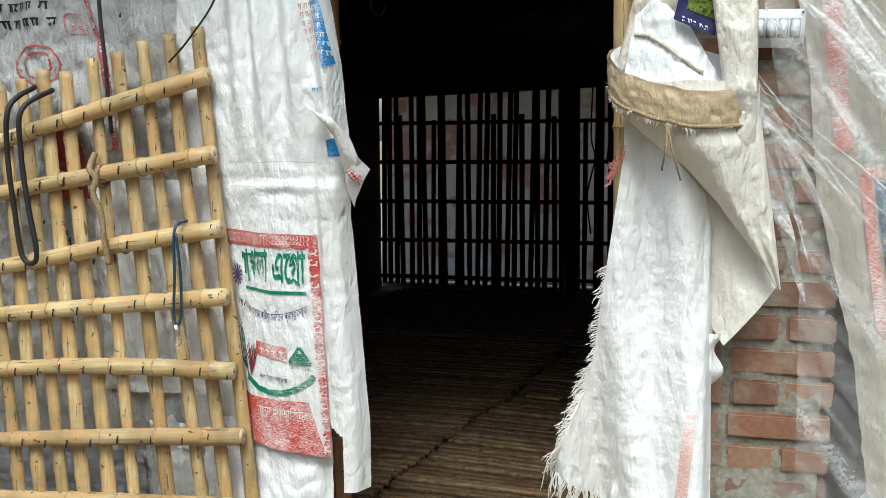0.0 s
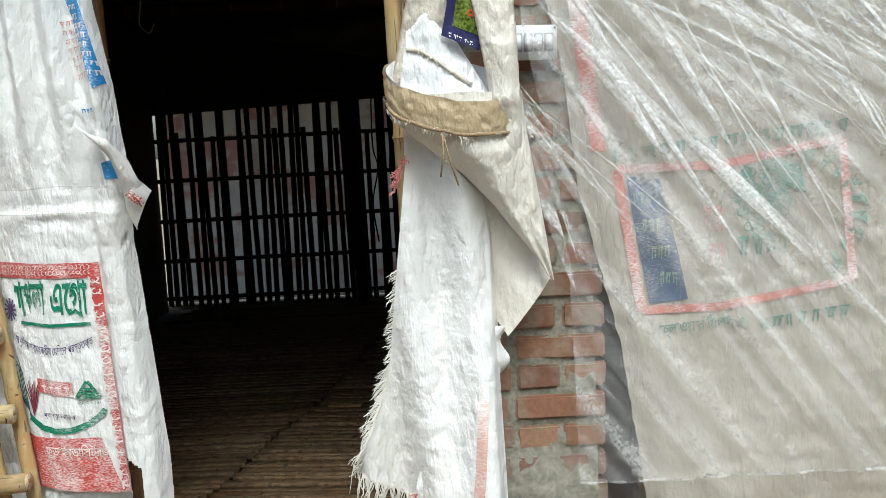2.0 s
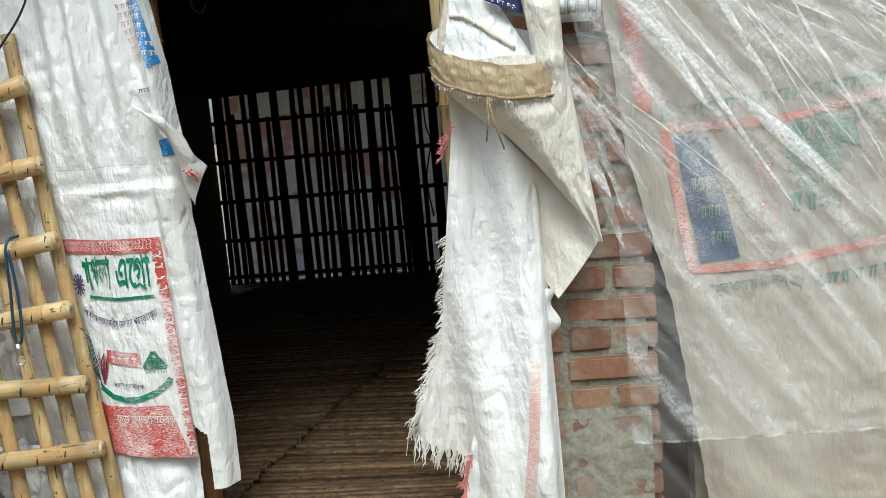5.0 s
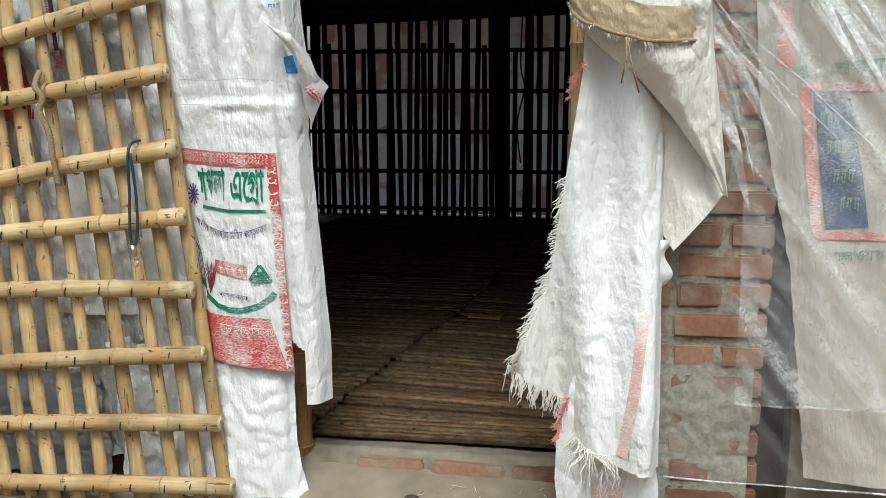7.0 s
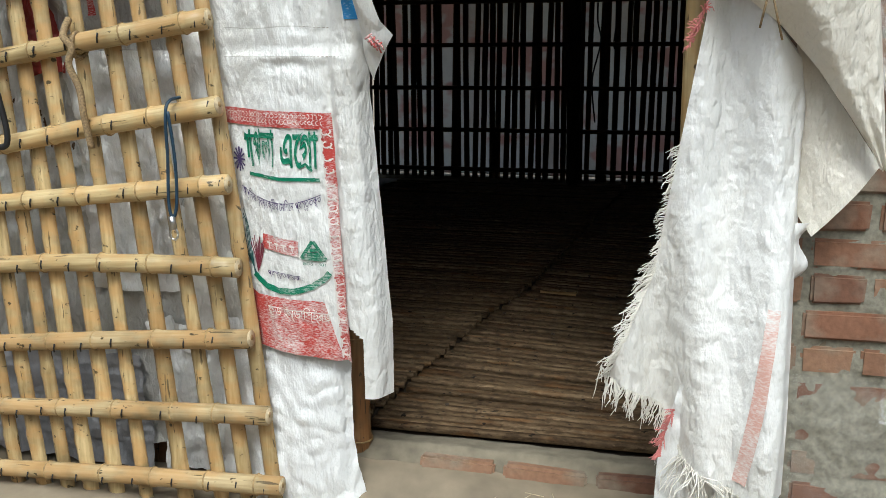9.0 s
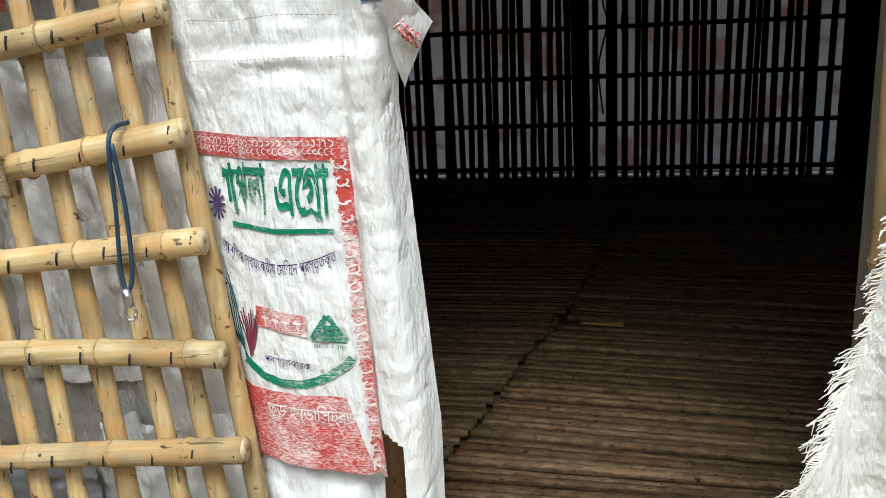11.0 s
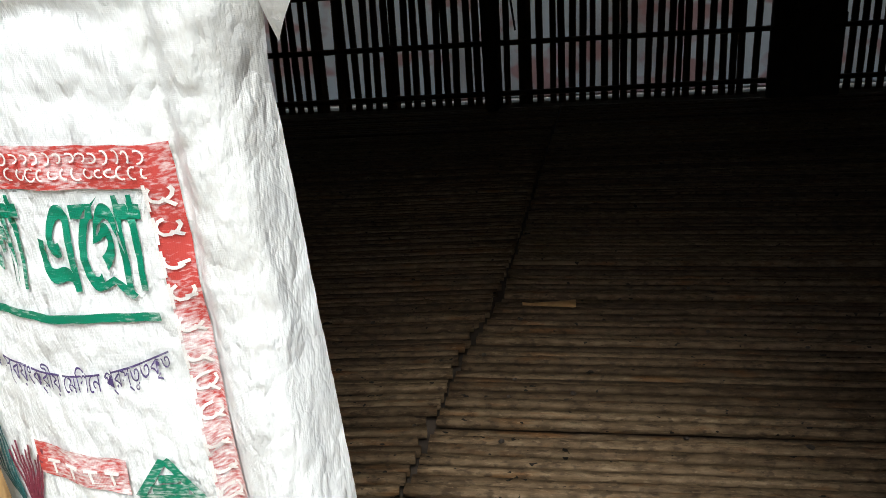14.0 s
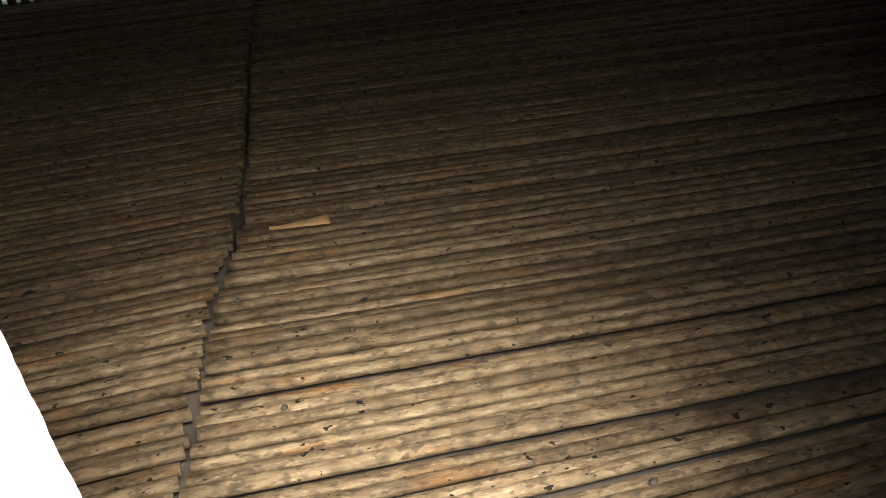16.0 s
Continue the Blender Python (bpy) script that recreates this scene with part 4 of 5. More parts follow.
    for s in ([(484, 412), (464, 441)], [(464, 441), (506, 441)], [(506, 441), (485, 412)]):
        stroke(s, 0.009, tri)
    stroke([(474, 434), (497, 434)], 0.012, tri)
    stroke([(479, 426), (492, 426)], 0.009, tri)
    part("print", tri, M_GREEN, curtain, "green triangular mark")
    bars_g = lettering(left_y, "BDS - 381", px(466, 452)[0], px(466, 452)[1], 0.011, 0, 0.062)
    part("print", bars_g, M_GREEN, curtain)
    part("print", lettering(left_y, "প্রস্তুতকারক :", px(400, 475)[0], px(400, 475)[1], 0.018, -3, 0.105), M_VIOLET, curtain, "small violet writing")
    art = bmesh.new()
    for k in range(12):
        a = k * 0.5236
        stroke([(350, 290), (350 + 14 * math.cos(a), 290 + 20 * math.sin(a))], 0.005, art)
    part("print", art, M_VIOLET, curtain, "violet thistle drawing")
    leaves, petals = bmesh.new(), bmesh.new()
    for k in range(6):
        stroke([(372 + k, 478), (368 - 3 * k, 440), (362 - 4 * k, 400 - 7 * (k % 3)), (352 - 2 * k, 372 + 9 * k)], 0.0028, leaves)
    for k in range(9):
        stroke([(380, 474), (374 + 2 * k, 446 - 3 * (k % 2)), (366 + 4 * k, 424 - 5 * (k % 3))], 0.003, petals)
    part("print", leaves, ink("dark teal ink", (0.02, 0.10, 0.10), 0.36), curtain, "thin teal leaf drawing")
    part("print", petals, ink("maroon ink", (0.16, 0.02, 0.04), 0.36), curtain, "maroon petal drawing")
    part("print", patch(left_y, [px(334, 490), px(376.5, 512), px(385.5, 602), px(342, 596)], 16, 26), M_RED, curtain, "solid red field")
    wt = bmesh.new()
    fw = lettering(left_y, "ফুড ইন্ডািস্ট্রজ", px(398, 541)[0], px(398, 541)[1], 0.034, -2, 0.185)
    for v in fw.verts:
        v.co.y -= 0.002
    part("print", fw, M_WHITEINK, curtain, "unprinted writing in the red field")
    shapes = random.Random(17)
    for k in range(19):
        yy = 232 + 20 * k
        xx = 510 + 24 * (yy - 212) / 400
        stroke([(xx - 7, yy), (xx - 6, yy + 16)], 0.0032, wt)
        stroke(arc(xx, yy + 6, 6, 5, shapes.uniform(60, 200), shapes.uniform(300, 420), 8), 0.0034, wt)
        stroke([(xx + 1, yy + 9), (xx + 7, yy + shapes.uniform(8, 15))], 0.0032, wt)
    for k in range(54):
        up_down = 1 if k % 2 else -1
        stroke(arc(332 + 3.3 * k, 220 + 4.5 * up_down + 0.012 * k, shapes.uniform(2.0, 3.6), shapes.uniform(2.2, 4.0), 90 * up_down + shapes.uniform(-40, 40), 90 * up_down + shapes.uniform(180, 270), 7), 0.0017, wt)
    for k in range(4):
        stroke([(402 + 14 * k, 420 + k), (411 + 14 * k, 421 + k)], 0.004, wt)
        stroke([(406 + 14 * k, 421 + k), (407 + 14 * k, 430 + k)], 0.003, wt)
    for v in wt.verts:
        v.co.y -= 0.002
    part("print", wt, M_WHITEINK, curtain, "unprinted letter shapes in the red")
    up = lambda a, b: (-0.67 + (a - 370) * 0.001605, 1.85 - b * 0.00158)
    part("print", patch(left_y, [up(528, -30), up(552, -30), up(581, 108), up(569, 118)], 6, 30), M_BLUE, curtain, "blue printed stripe")
    part("print", patch(left_y, [up(568, 236), up(588, 230), up(590, 262), up(570, 262)], 5, 6), M_BLUE, curtain)
    bl = bmesh.new()
    for k in range(8):
        bars(left_y, up(534 + 4.2 * k, 0)[0], up(551 + 4.2 * k, 0)[0], up(0, -12 + 15 * k)[1], 0.013, 2, 140 + k, 0.0, bl)
    for v in bl.verts:
        v.co.y -= 0.002
    part("print", bl, M_WHITEINK, curtain, "unprinted writing in the blue stripe")
    rt = bmesh.new()
    for k in range(7):
        bars(left_y, up(520 + 3 * k, 0)[0], up(550 + 3 * k, 0)[0], up(0, 14 + 14 * k)[1], 0.012, 4, 40 + k, 0.2, rt)
    part("print", rt, M_REDSOFT, curtain, "small red writing")
    part("print", bars(left_y, up(540, 0)[0], up(568, 0)[0], up(0, 152)[1], 0.01, 3, 77), M_BLUE, curtain)
    # the turned-out flap at the curtain's edge
    rim = [(-0.395, 1.575, 0.105), (-0.36, 1.552, 0.085), (-0.315, 1.535, 0.085), (-0.275, 1.485, 0.10), (-0.258, 1.43, 0.13), (-0.238, 1.400, 0.16)]
    low = [(-0.385, 1.56, 0.12), (-0.345, 1.515, 0.125), (-0.325, 1.48, 0.13), (-0.315, 1.42, 0.15), (-0.312, 1.36, 0.17), (-0.296, 1.295, 0.19)]

    def flap(u, v):
        k = u * 5
        i = min(int(k), 4)
        a = Vector((rim[i][0], rim[i][2], rim[i][1])).lerp(Vector((rim[i + 1][0], rim[i + 1][2], rim[i + 1][1])), k - i)
        b = Vector((low[i][0], low[i][2], low[i][1])).lerp(Vector((low[i + 1][0], low[i + 1][2], low[i + 1][1])), k - i)
        p = a.lerp(b, v)
        p.y -= 0.018 * math.sin(math.pi * v) + 0.008 * nz(p.x, p.z, 22)
        return p
    fo = tagged(link("sack_flap", grid(flap, 40, 16), M_SACK), "turned-out greyish sack corner with red print", "curtain")
    rl = bmesh.new()
    for k in range(4):
        c = flap(0.80 + 0.045 * k, 0.55 - 0.05 * k)
        for a, b in (((-0.008, 0), (0.010, 0.012)), ((0, 0.004), (0.008, -0.012)), ((0.006, 0.01), (0.014, -0.004))):
            tube([c + Vector((a[0], -0.011, a[1])), c + Vector((b[0], -0.011, b[1]))], 0.0024, 4, rl)
    part("print", rl, M_RED, fo, "red letter strokes")
    # the plain sack below
    def under(u, v):
        z = 0.655 - (0.50 + 0.03 * math.sin(3 * u)) * v
        xr = -0.390 + 0.068 * v * v + 0.006 * math.sin(7 * v)
        x = -0.76 + (xr + 0.76) * u
        return Vector((x, 0.185 + 0.06 * ease(-0.55, -0.75, x) - 0.05 * v + 0.015 * nz(x, z * 0.5, 7) + 0.006 * ridge(x, z, 18) + 0.03 * ease(0.9, 1, u), max(z, ground_z(x, 0.13) + 0.01)))
    tagged(link("lower_sack", grid(under, 70, 80), M_SACK_CLEAN), "clean white sack hanging below the printed one", "curtain")
    threads = fringe([(-0.70, left_y(-0.70, 0.61), 0.608), (-0.374, left_y(-0.374, 0.61) - 0.002, 0.606)], 0.014, 150, 6, 0.6)
    part("threads", threads, M_THREAD, curtain, "frayed hem threads")


# ---- right of the door ----
def build_brick_pier():
    x0, x1, face = 0.44, 0.875, 0.0
    wall = tagged(link("wall_pier", box((x0 + 0.006, face + 0.012, 0.05), (x1 - 0.006, face + 0.24, 2.5)), M_MUD, False), "rough brick pier with thick grey mortar", "wall", kind="structure")
    rng = random.Random(13)
    shapes = {}
    for kind, w in (("long", 0.225), ("short", 0.105)):
        for k in range(3):
            bm = box((0, 0, 0), (w, 0.05, 0.061), 0.006)
            for v in bm.verts:
                v.co += Vector((0.003 * nz(v.co.x, v.co.z + k, 25), 0.003 * nz(v.co.x, v.co.z + k, 31), 0.003 * nz(v.co.x + k, v.co.z, 27)))
            me = bpy.data.meshes.new("brick")
            bm.to_mesh(me)
            bm.free()
            me.materials.append(M_BRICK)
            shapes[kind, k] = me
    def smear(u, v):
        x, z = x0 + (x1 - x0) * u, 0.15 + 2.2 * v
        low = ease(0.78, 0.62, z)
        return Vector((x, 0.0068 - 0.006 * low + 0.008 * nz(x, z, 11, 3.0) + 0.005 * nz(x, z, 41), z))
    part("mortar", grid(smear, 70, 300), M_MORTAR, wall, "smeared grey mud mortar")
    z, row = 0.17, 0
    while z < 2.4:
        x = x0 + (0.0 if row % 2 else -0.004)
        kinds = ("long", "short", "short") if row % 2 else ("short", "short", "long")
        for kind in kinds:
            ob = new("brick", shapes[kind, rng.randrange(3)])
            ob.parent = wall
            ob.matrix_world = pose(x + rng.uniform(-0.004, 0.004), face + rng.uniform(-0.004, 0.005), z + rng.uniform(-0.003, 0.003), 0, rng.uniform(-0.8, 0.8), 0)
            x += {"long": 0.225, "short": 0.105}[kind] + rng.uniform(0.008, 0.018)
        z += 0.0775
        row += 1


def tarp_edge(z):
    return lerp_table([(2.3, 0.74), (1.825, 0.775), (1.63, 0.815), (1.37, 0.84), (0.978, 0.937), (0.644, 0.985), (0.44, 1.01)], z)


def tarp_y(x, z):
    return -0.035 + 0.018 * nz(x, z, 2.1, 4.0) + 0.007 * ridge(x, z, 6, 7.0) + 0.003 * ridge(x, z, 21) + 0.02 * ease(0.06, 0.0, x - tarp_edge(z))


def build_tarp():
    def fn(u, v):
        z = 2.35 - 1.91 * v
        a = tarp_edge(z) + 0.004 * nz(z, 0, 30)
        x = a + (2.7 - a) * u
        return Vector((x, tarp_y(x, z), z + 0.012 * nz(x, 0, 9) * v))
    tarp = tagged(link("printed_tarp", grid(fn, 170, 190), M_TARP), "faded printed sacking stretched over the wall under film", "tarpaulin")
    band = bmesh.new()
    patch(tarp_y, [(0.80, 2.0), (0.845, 2.0), (0.905, 1.45), (0.872, 1.45)], 8, 40, band)
    part("print", band, M_REDSOFT, tarp, "faded red stripe")
    frame_bm = bmesh.new()
    ribbon(tarp_y, [(0.932, 1.40), (0.985, 1.06)], 0.024, frame_bm)
    ribbon(tarp_y, [(0.925, 1.405), (1.18, 1.405), (1.47, 1.455)], 0.02, frame_bm)
    ribbon(tarp_y, [(0.985, 1.062), (1.18, 1.062), (1.50, 1.115)], 0.02, frame_bm)
    ribbon(tarp_y, [(1.47, 1.455), (1.50, 1.115)], 0.02, frame_bm)
    part("print", frame_bm, M_REDSOFT, tarp, "faded red frame")
    part("print", patch(tarp_y, [(0.952, 1.388), (1.035, 1.378), (1.098, 1.085), (1.004, 1.078)], 16, 30), M_SLATE, tarp, "dark blue-grey printed block")
    wr = bmesh.new()
    for k in range(4):
        bars(tarp_y, 0.97 + 0.02 * k, 1.02 + 0.018 * k, 1.33 - 0.065 * k, 0.03, 3, 60 + k, 0, wr)
    for v in wr.verts:
        v.co.y -= 0.002
    part("print", wr, M_GREYGREEN, tarp, "pale writing in the block")
    gr = bmesh.new()
    bars(tarp_y, 1.27, 1.50, 1.010, 0.028, 7, 71, 0.12, gr)
    ribbon(tarp_y, [(1.225, 1.012), (1.232, 1.030), (1.242, 1.022), (1.236, 1.008)], 0.014, gr)
    bars(tarp_y, 0.92, 1.50, 1.435, 0.027, 15, 72, 0.09, gr)
    mills = lettering(tarp_y, "ফ্লাওয়ার িমলস্", 1.028, 0.998, 0.05, 5, 0.185, None, 0.045, 0.0006)
    part("print", mills, M_GREYGREEN, tarp, "faded green lettering")
    part("print", gr, M_GREYGREEN, tarp, "faded green line of writing")
    ar = bmesh.new()
    rng = random.Random(8)
    for k in range(70):
        t, r = rng.uniform(0, 6.28), rng.random() ** 0.5
        cx, cz = 1.285 + 0.075 * r * math.cos(t), 1.325 + 0.085 * r * math.sin(t)
        ribbon(tarp_y, [(cx + 0.011 * math.cos(j), cz + 0.011 * math.sin(j)) for j in range(8)], 0.0035, ar)
    patch(tarp_y, [(1.30, 1.415), (1.37, 1.40), (1.385, 1.33), (1.33, 1.35)], 6, 6, ar)
    bars(tarp_y, 1.22, 1.35, 1.20, 0.05, 4, 74, 0.1, ar)
    for k in range(9):
        t0 = radians(85 - 17 * k)
        for r0, r1, dt in ((0.115, 0.155, 0.0), (0.115, 0.150, 0.10), (0.152, 0.156, 0.16)):
            ribbon(tarp_y, [(1.375 + r0 * math.cos(t0), 1.275 + r0 * math.sin(t0)), (1.375 + r1 * math.cos(t0 - dt), 1.275 + r1 * math.sin(t0 - dt))], 0.009, ar)
    part("print", ar, M_GREYGREEN, tarp, "faded fruit drawing")
    rd = bars(tarp_y, 1.14, 1.19, 1.27, 0.06, 2, 75)
    bars(tarp_y, 1.15, 1.20, 1.18, 0.06, 2, 76, 0, rd)
    part("print", rd, M_REDSOFT, tarp, "faded red writing")

    anchor = (0.70, 1.95)

    def film_y(x, z):
        a = math.atan2(anchor[1] - z, x - anchor[0] + 0.05)
        d = math.hypot(x - anchor[0], z - anchor[1])
        s = 0.012 * noise.noise(Vector((a * 9, 0.0, d * 0.6))) + 0.010 * (1 - abs(2 * noise.noise(Vector((a * 21, 3.0, d * 0.5)))))
        return -0.085 - s * min(1, 0.3 + d) - 0.006 * nz(x, z, 9) - 0.004 * ridge(x, z, 30)

    def film(u, v):
        z = 2.35 - 1.695 * v
        a = lerp_table([(2.35, 0.70), (1.75, 0.71), (1.3, 0.80), (0.655, 0.815)], z)
        x = a + (2.7 - a) * u
        return Vector((x, film_y(x, z), z + 0.006 * nz(x, 1, 7)))
    fo = tagged(link("plastic_film", grid(film, 220, 200), M_FILM), "wrinkled clear plastic film stretched over the sacking", "plastic sheet")
    # Raised creases in whiter film, so their highlights sit in the colour.
    folds = bmesh.new()
    rng = random.Random(19)
    for k in range(64):
        left = k < 10
        a = radians(rng.uniform(38, 72) if left else rng.uniform(22, 62))
        x0, z0 = (0.68, 1.63 + rng.uniform(-0.12, 0.03)) if left else (rng.uniform(0.72, 1.5), rng.uniform(1.75, 2.2))
        span, w = (rng.uniform(0.3, 0.6) if left else rng.uniform(0.4, 1.5)), rng.choice((0.0015, 0.002, 0.003, 0.005, 0.009, 0.02))
        rows = []
        for j in range(61):
            t = j / 60
            aa = a + 0.05 * (t - 0.5) + 0.012 * noise.noise(Vector((t * 3, k, 0)))
            x, z = x0 + span * t * math.cos(aa), z0 - span * t * math.sin(aa)
            half = w * math.sin(math.pi * min(1, 0.06 + t)) ** 0.7 * (0.75 + 0.6 * noise.noise(Vector((t * 5, k, 5)))) + 0.0003
            if z > 0.68 and x < 2.6:
                rows.append([folds.verts.new((x + o * half * math.sin(aa), film_y(x, z) - 0.004 - 0.25 * half * (1 - abs(o)), z + o * half * math.cos(aa))) for o in (-1, 0, 1)])
        for r0, r1 in zip(rows, rows[1:]):
            for o in (0, 1):
                folds.faces.new((r0[o], r0[o + 1], r1[o + 1], r1[o]))
    part("fold", folds, M_FILM2, fo, "creases in the film, whitened for their highlights")
    hem = ribbon(lambda x, z: film_y(x, z) - 0.002, [(0.815, 0.658), (1.2, 0.660), (2.0, 0.66)], 0.006)
    part("hem", hem, M_FILM2, fo)

    def film2(u, v):
        z = 0.72 - 0.27 * v - 0.03 * u * v
        x = 0.66 + 1.9 * u
        return Vector((x, -0.03 - 0.05 * v - 0.008 * nz(x, z, 8), z))
    f2 = tagged(link("plastic_film", grid(film2, 60, 20), M_FILM3), "lower strip of clear film over brick", "plastic sheet")
    part("hem", tube([film2(k / 40, 1.0) for k in range(41)], 0.0025, 6), M_FILM2, f2, "rolled film hem")


def build_switch():
    sw = tagged(new("switch_board"), "white plastic switch board with four rocker switches on brick", "switch board")
    sw.matrix_world = pose(0.742, -0.004, 1.709, 0, 1.5, 0)
    part("back_box", box((-0.052, -0.03, -0.036), (0.052, 0.0, 0.036), 0.004), M_PLASTIC, sw)
    part("cover", box((-0.056, -0.040, -0.040), (0.056, -0.0305, 0.040), 0.004), M_PLASTIC, sw)
    for k in range(4):
        x = -0.036 + 0.024 * k
        bz = part("bezel", box((x - 0.0105, -0.043, -0.021), (x + 0.0105, -0.0405, 0.021), 0.001), M_CHROME, sw)
        bm = box((x - 0.008, -0.048, -0.017), (x + 0.008, -0.0435, 0.017), 0.002)
        part("rocker", bm, M_PLASTIC, bz)
    for x in (-0.050, 0.050):
        for z in (-0.034, 0.034):
            part("screw", tube([(x, -0.0425, z), (x, -0.0405, z)], 0.003, 8), M_METAL, sw)


def right_y(x, z):
    y = -0.10 - 0.10 * ease(1.2, 0.6, z) * ease(0.38, 0.55, x)
    y += 0.020 * math.sin((x + 0.05 * z) * 48 + 1.3 * nz(x, z * 0.5, 3))
    y += 0.013 * nz(x, z * 0.5, 6, 3.0) + 0.004 * ridge(x * 1.2, z * 0.45, 12, 1.0) + 0.0025 * ridge(x, z * 0.7, 30, 2.0) + 0.0012 * ridge(x * 0.6, z * 1.5, 60, 3.0)
    return y


def build_right_sacks():
    le = [(1.60, 0.440), (1.50, 0.432), (1.44, 0.432), (1.2, 0.400), (0.94, 0.366), (0.80, 0.312), (0.70, 0.284), (0.5, 0.28)]
    re = [(1.60, 0.53), (1.50, 0.53), (1.44, 0.545), (1.36, 0.618), (1.27, 0.636), (0.92, 0.632), (0.42, 0.640)]

    def hem(x):
        return lerp_table([(-0.268, 0.725), (-0.40, 0.645), (-0.44, 0.56), (-0.52, 0.52), (-0.66, 0.50)], -x)

    def fn(u, v):
        z = 1.59 - 1.11 * v
        a, b = lerp_table(le, z), lerp_table(re, z)
        x = a + (b - a) * u
        return Vector((x, right_y(x, z) + 0.045 * ease(0.93, 1.0, u), z))

    def keep(u, v):
        z = 1.59 - 1.11 * v
        a, b = lerp_table(le, z), lerp_table(re, z)
        x = a + (b - a) * u
        return z > hem(x) and z < 1.575 - 0.02 * nz(x, 0, 20)
    c = tagged(link("torn_curtain", grid(fn, 80, 270, keep), M_SACK), "torn white sack curtain with frayed edges by the door post", "curtain")
    edge = [Vector((lerp_table(le, z), right_y(lerp_table(le, z), z), z)) for z in [1.2 - 0.02 * k for k in range(24)]]
    part("threads", fringe(edge, 0.022, 150, 1, 0.5, (-0.9, 0, -0.5)), M_THREAD, c, "frayed white edge threads")
    edge = [Vector((lerp_table(le, z), right_y(lerp_table(le, z), z), z)) for z in [0.96 - 0.02 * k for k in range(13)]]
    part("threads", fringe(edge, 0.036, 110, 5, 0.35, (-0.9, 0, -0.5)), M_THREAD, c)
    edge = [Vector((0.268 + 0.012 * k, right_y(0.268 + 0.012 * k, hem(0.268 + 0.012 * k)), hem(0.268 + 0.012 * k))) for k in range(13)]
    part("threads", fringe(edge, 0.05, 100, 2, 0.35, (-0.15, 0, -1)), M_THREAD, c)
    edge = [Vector((0.42 + 0.01 * k, right_y(0.42 + 0.01 * k, hem(0.42 + 0.01 * k)) - 0.004, hem(0.42 + 0.01 * k) + 0.006)) for k in range(13)]
    part("threads", fringe(edge, 0.075, 70, 3, 0.7), M_THREAD, c)
    edge = [Vector((0.432 - 0.03 * k / 9, right_y(0.425, 1.4), 1.46 - 0.009 * k)) for k in range(10)]
    part("threads", fringe(edge, 0.018, 60, 4, 0.8, (-0.6, -0.3, 0.2)), M_PINKT, c, "red edge threads")
    part("print", ribbon(right_y, [(0.588, 0.90), (0.572, 0.72), (0.548, 0.545)], 0.024), ink("pale pink ink", (0.62, 0.36, 0.30), 0.5), c, "pale pink stripe")

    def lower(u, v):
        z = 0.72 - 0.56 * v
        a = lerp_table([(0.72, 0.43), (0.58, 0.395), (0.45, 0.392), (0.16, 0.43)], z)
        x = a + (0.618 + 0.028 * ease(0.2, 0.55, v) - a) * u
        return Vector((x, -0.115 - 0.02 * v + 0.014 * math.sin(x * 40) + 0.012 * nz(x, z * 0.6, 7) + 0.005 * ridge(x, z, 17), z))
    lo = tagged(link("lower_sack", grid(lower, 60, 90), M_SACK_CLEAN), "white sack with faded pink print hanging lower", "curtain")
    edge = [lower(0.02, 0.1 + 0.04 * k) for k in range(6)]
    part("threads", fringe(edge, 0.02, 90, 9, 0.6, (-0.6, 0, -0.3)), M_PINKT, lo, "red selvage threads")
    pk = grid(lambda u, v: lower(0.36 + 0.30 * u - 0.1 * v, 0.50 + 0.42 * v) + Vector((0, -0.003, 0)), 16, 30)
    part("print", pk, ink("washed red ink", (0.62, 0.36, 0.30), 0.5), lo, "washed-out pink print")

    tip, mid = Vector((0.764, -0.075, 1.165)), Vector((0.655, -0.08, 1.025))

    def fold(u, v):
        a = Vector((0.60, -0.045, 1.40)).lerp(tip, v)
        b = Vector((0.60, -0.04, 1.36)).lerp(Vector((0.625, -0.04, 0.90)), v) if v < 0.6 else Vector((0.615, -0.04, 1.084)).lerp(mid, (v - 0.6) / 0.4)
        p = b.lerp(a, u)
        p.y += -0.02 * math.sin(math.pi * u) + 0.008 * nz(p.x, p.z, 14)
        return p
    tagged(link("folded_corner", grid(fold, 24, 40), M_SACK_BAG), "folded beige sack corner behind the curtain", "curtain")

    def tail(u, v):
        z = 1.05 - 0.16 * v
        x = 0.60 + (0.068 - 0.05 * v - 0.02 * math.sin(8 * v)) * u
        return Vector((x, -0.06 - 0.02 * math.sin(math.pi * u) + 0.01 * nz(x, z, 22), z))
    tagged(link("sack_tail", grid(tail, 12, 18), M_SACK), "short white sack tail sticking out", "curtain")


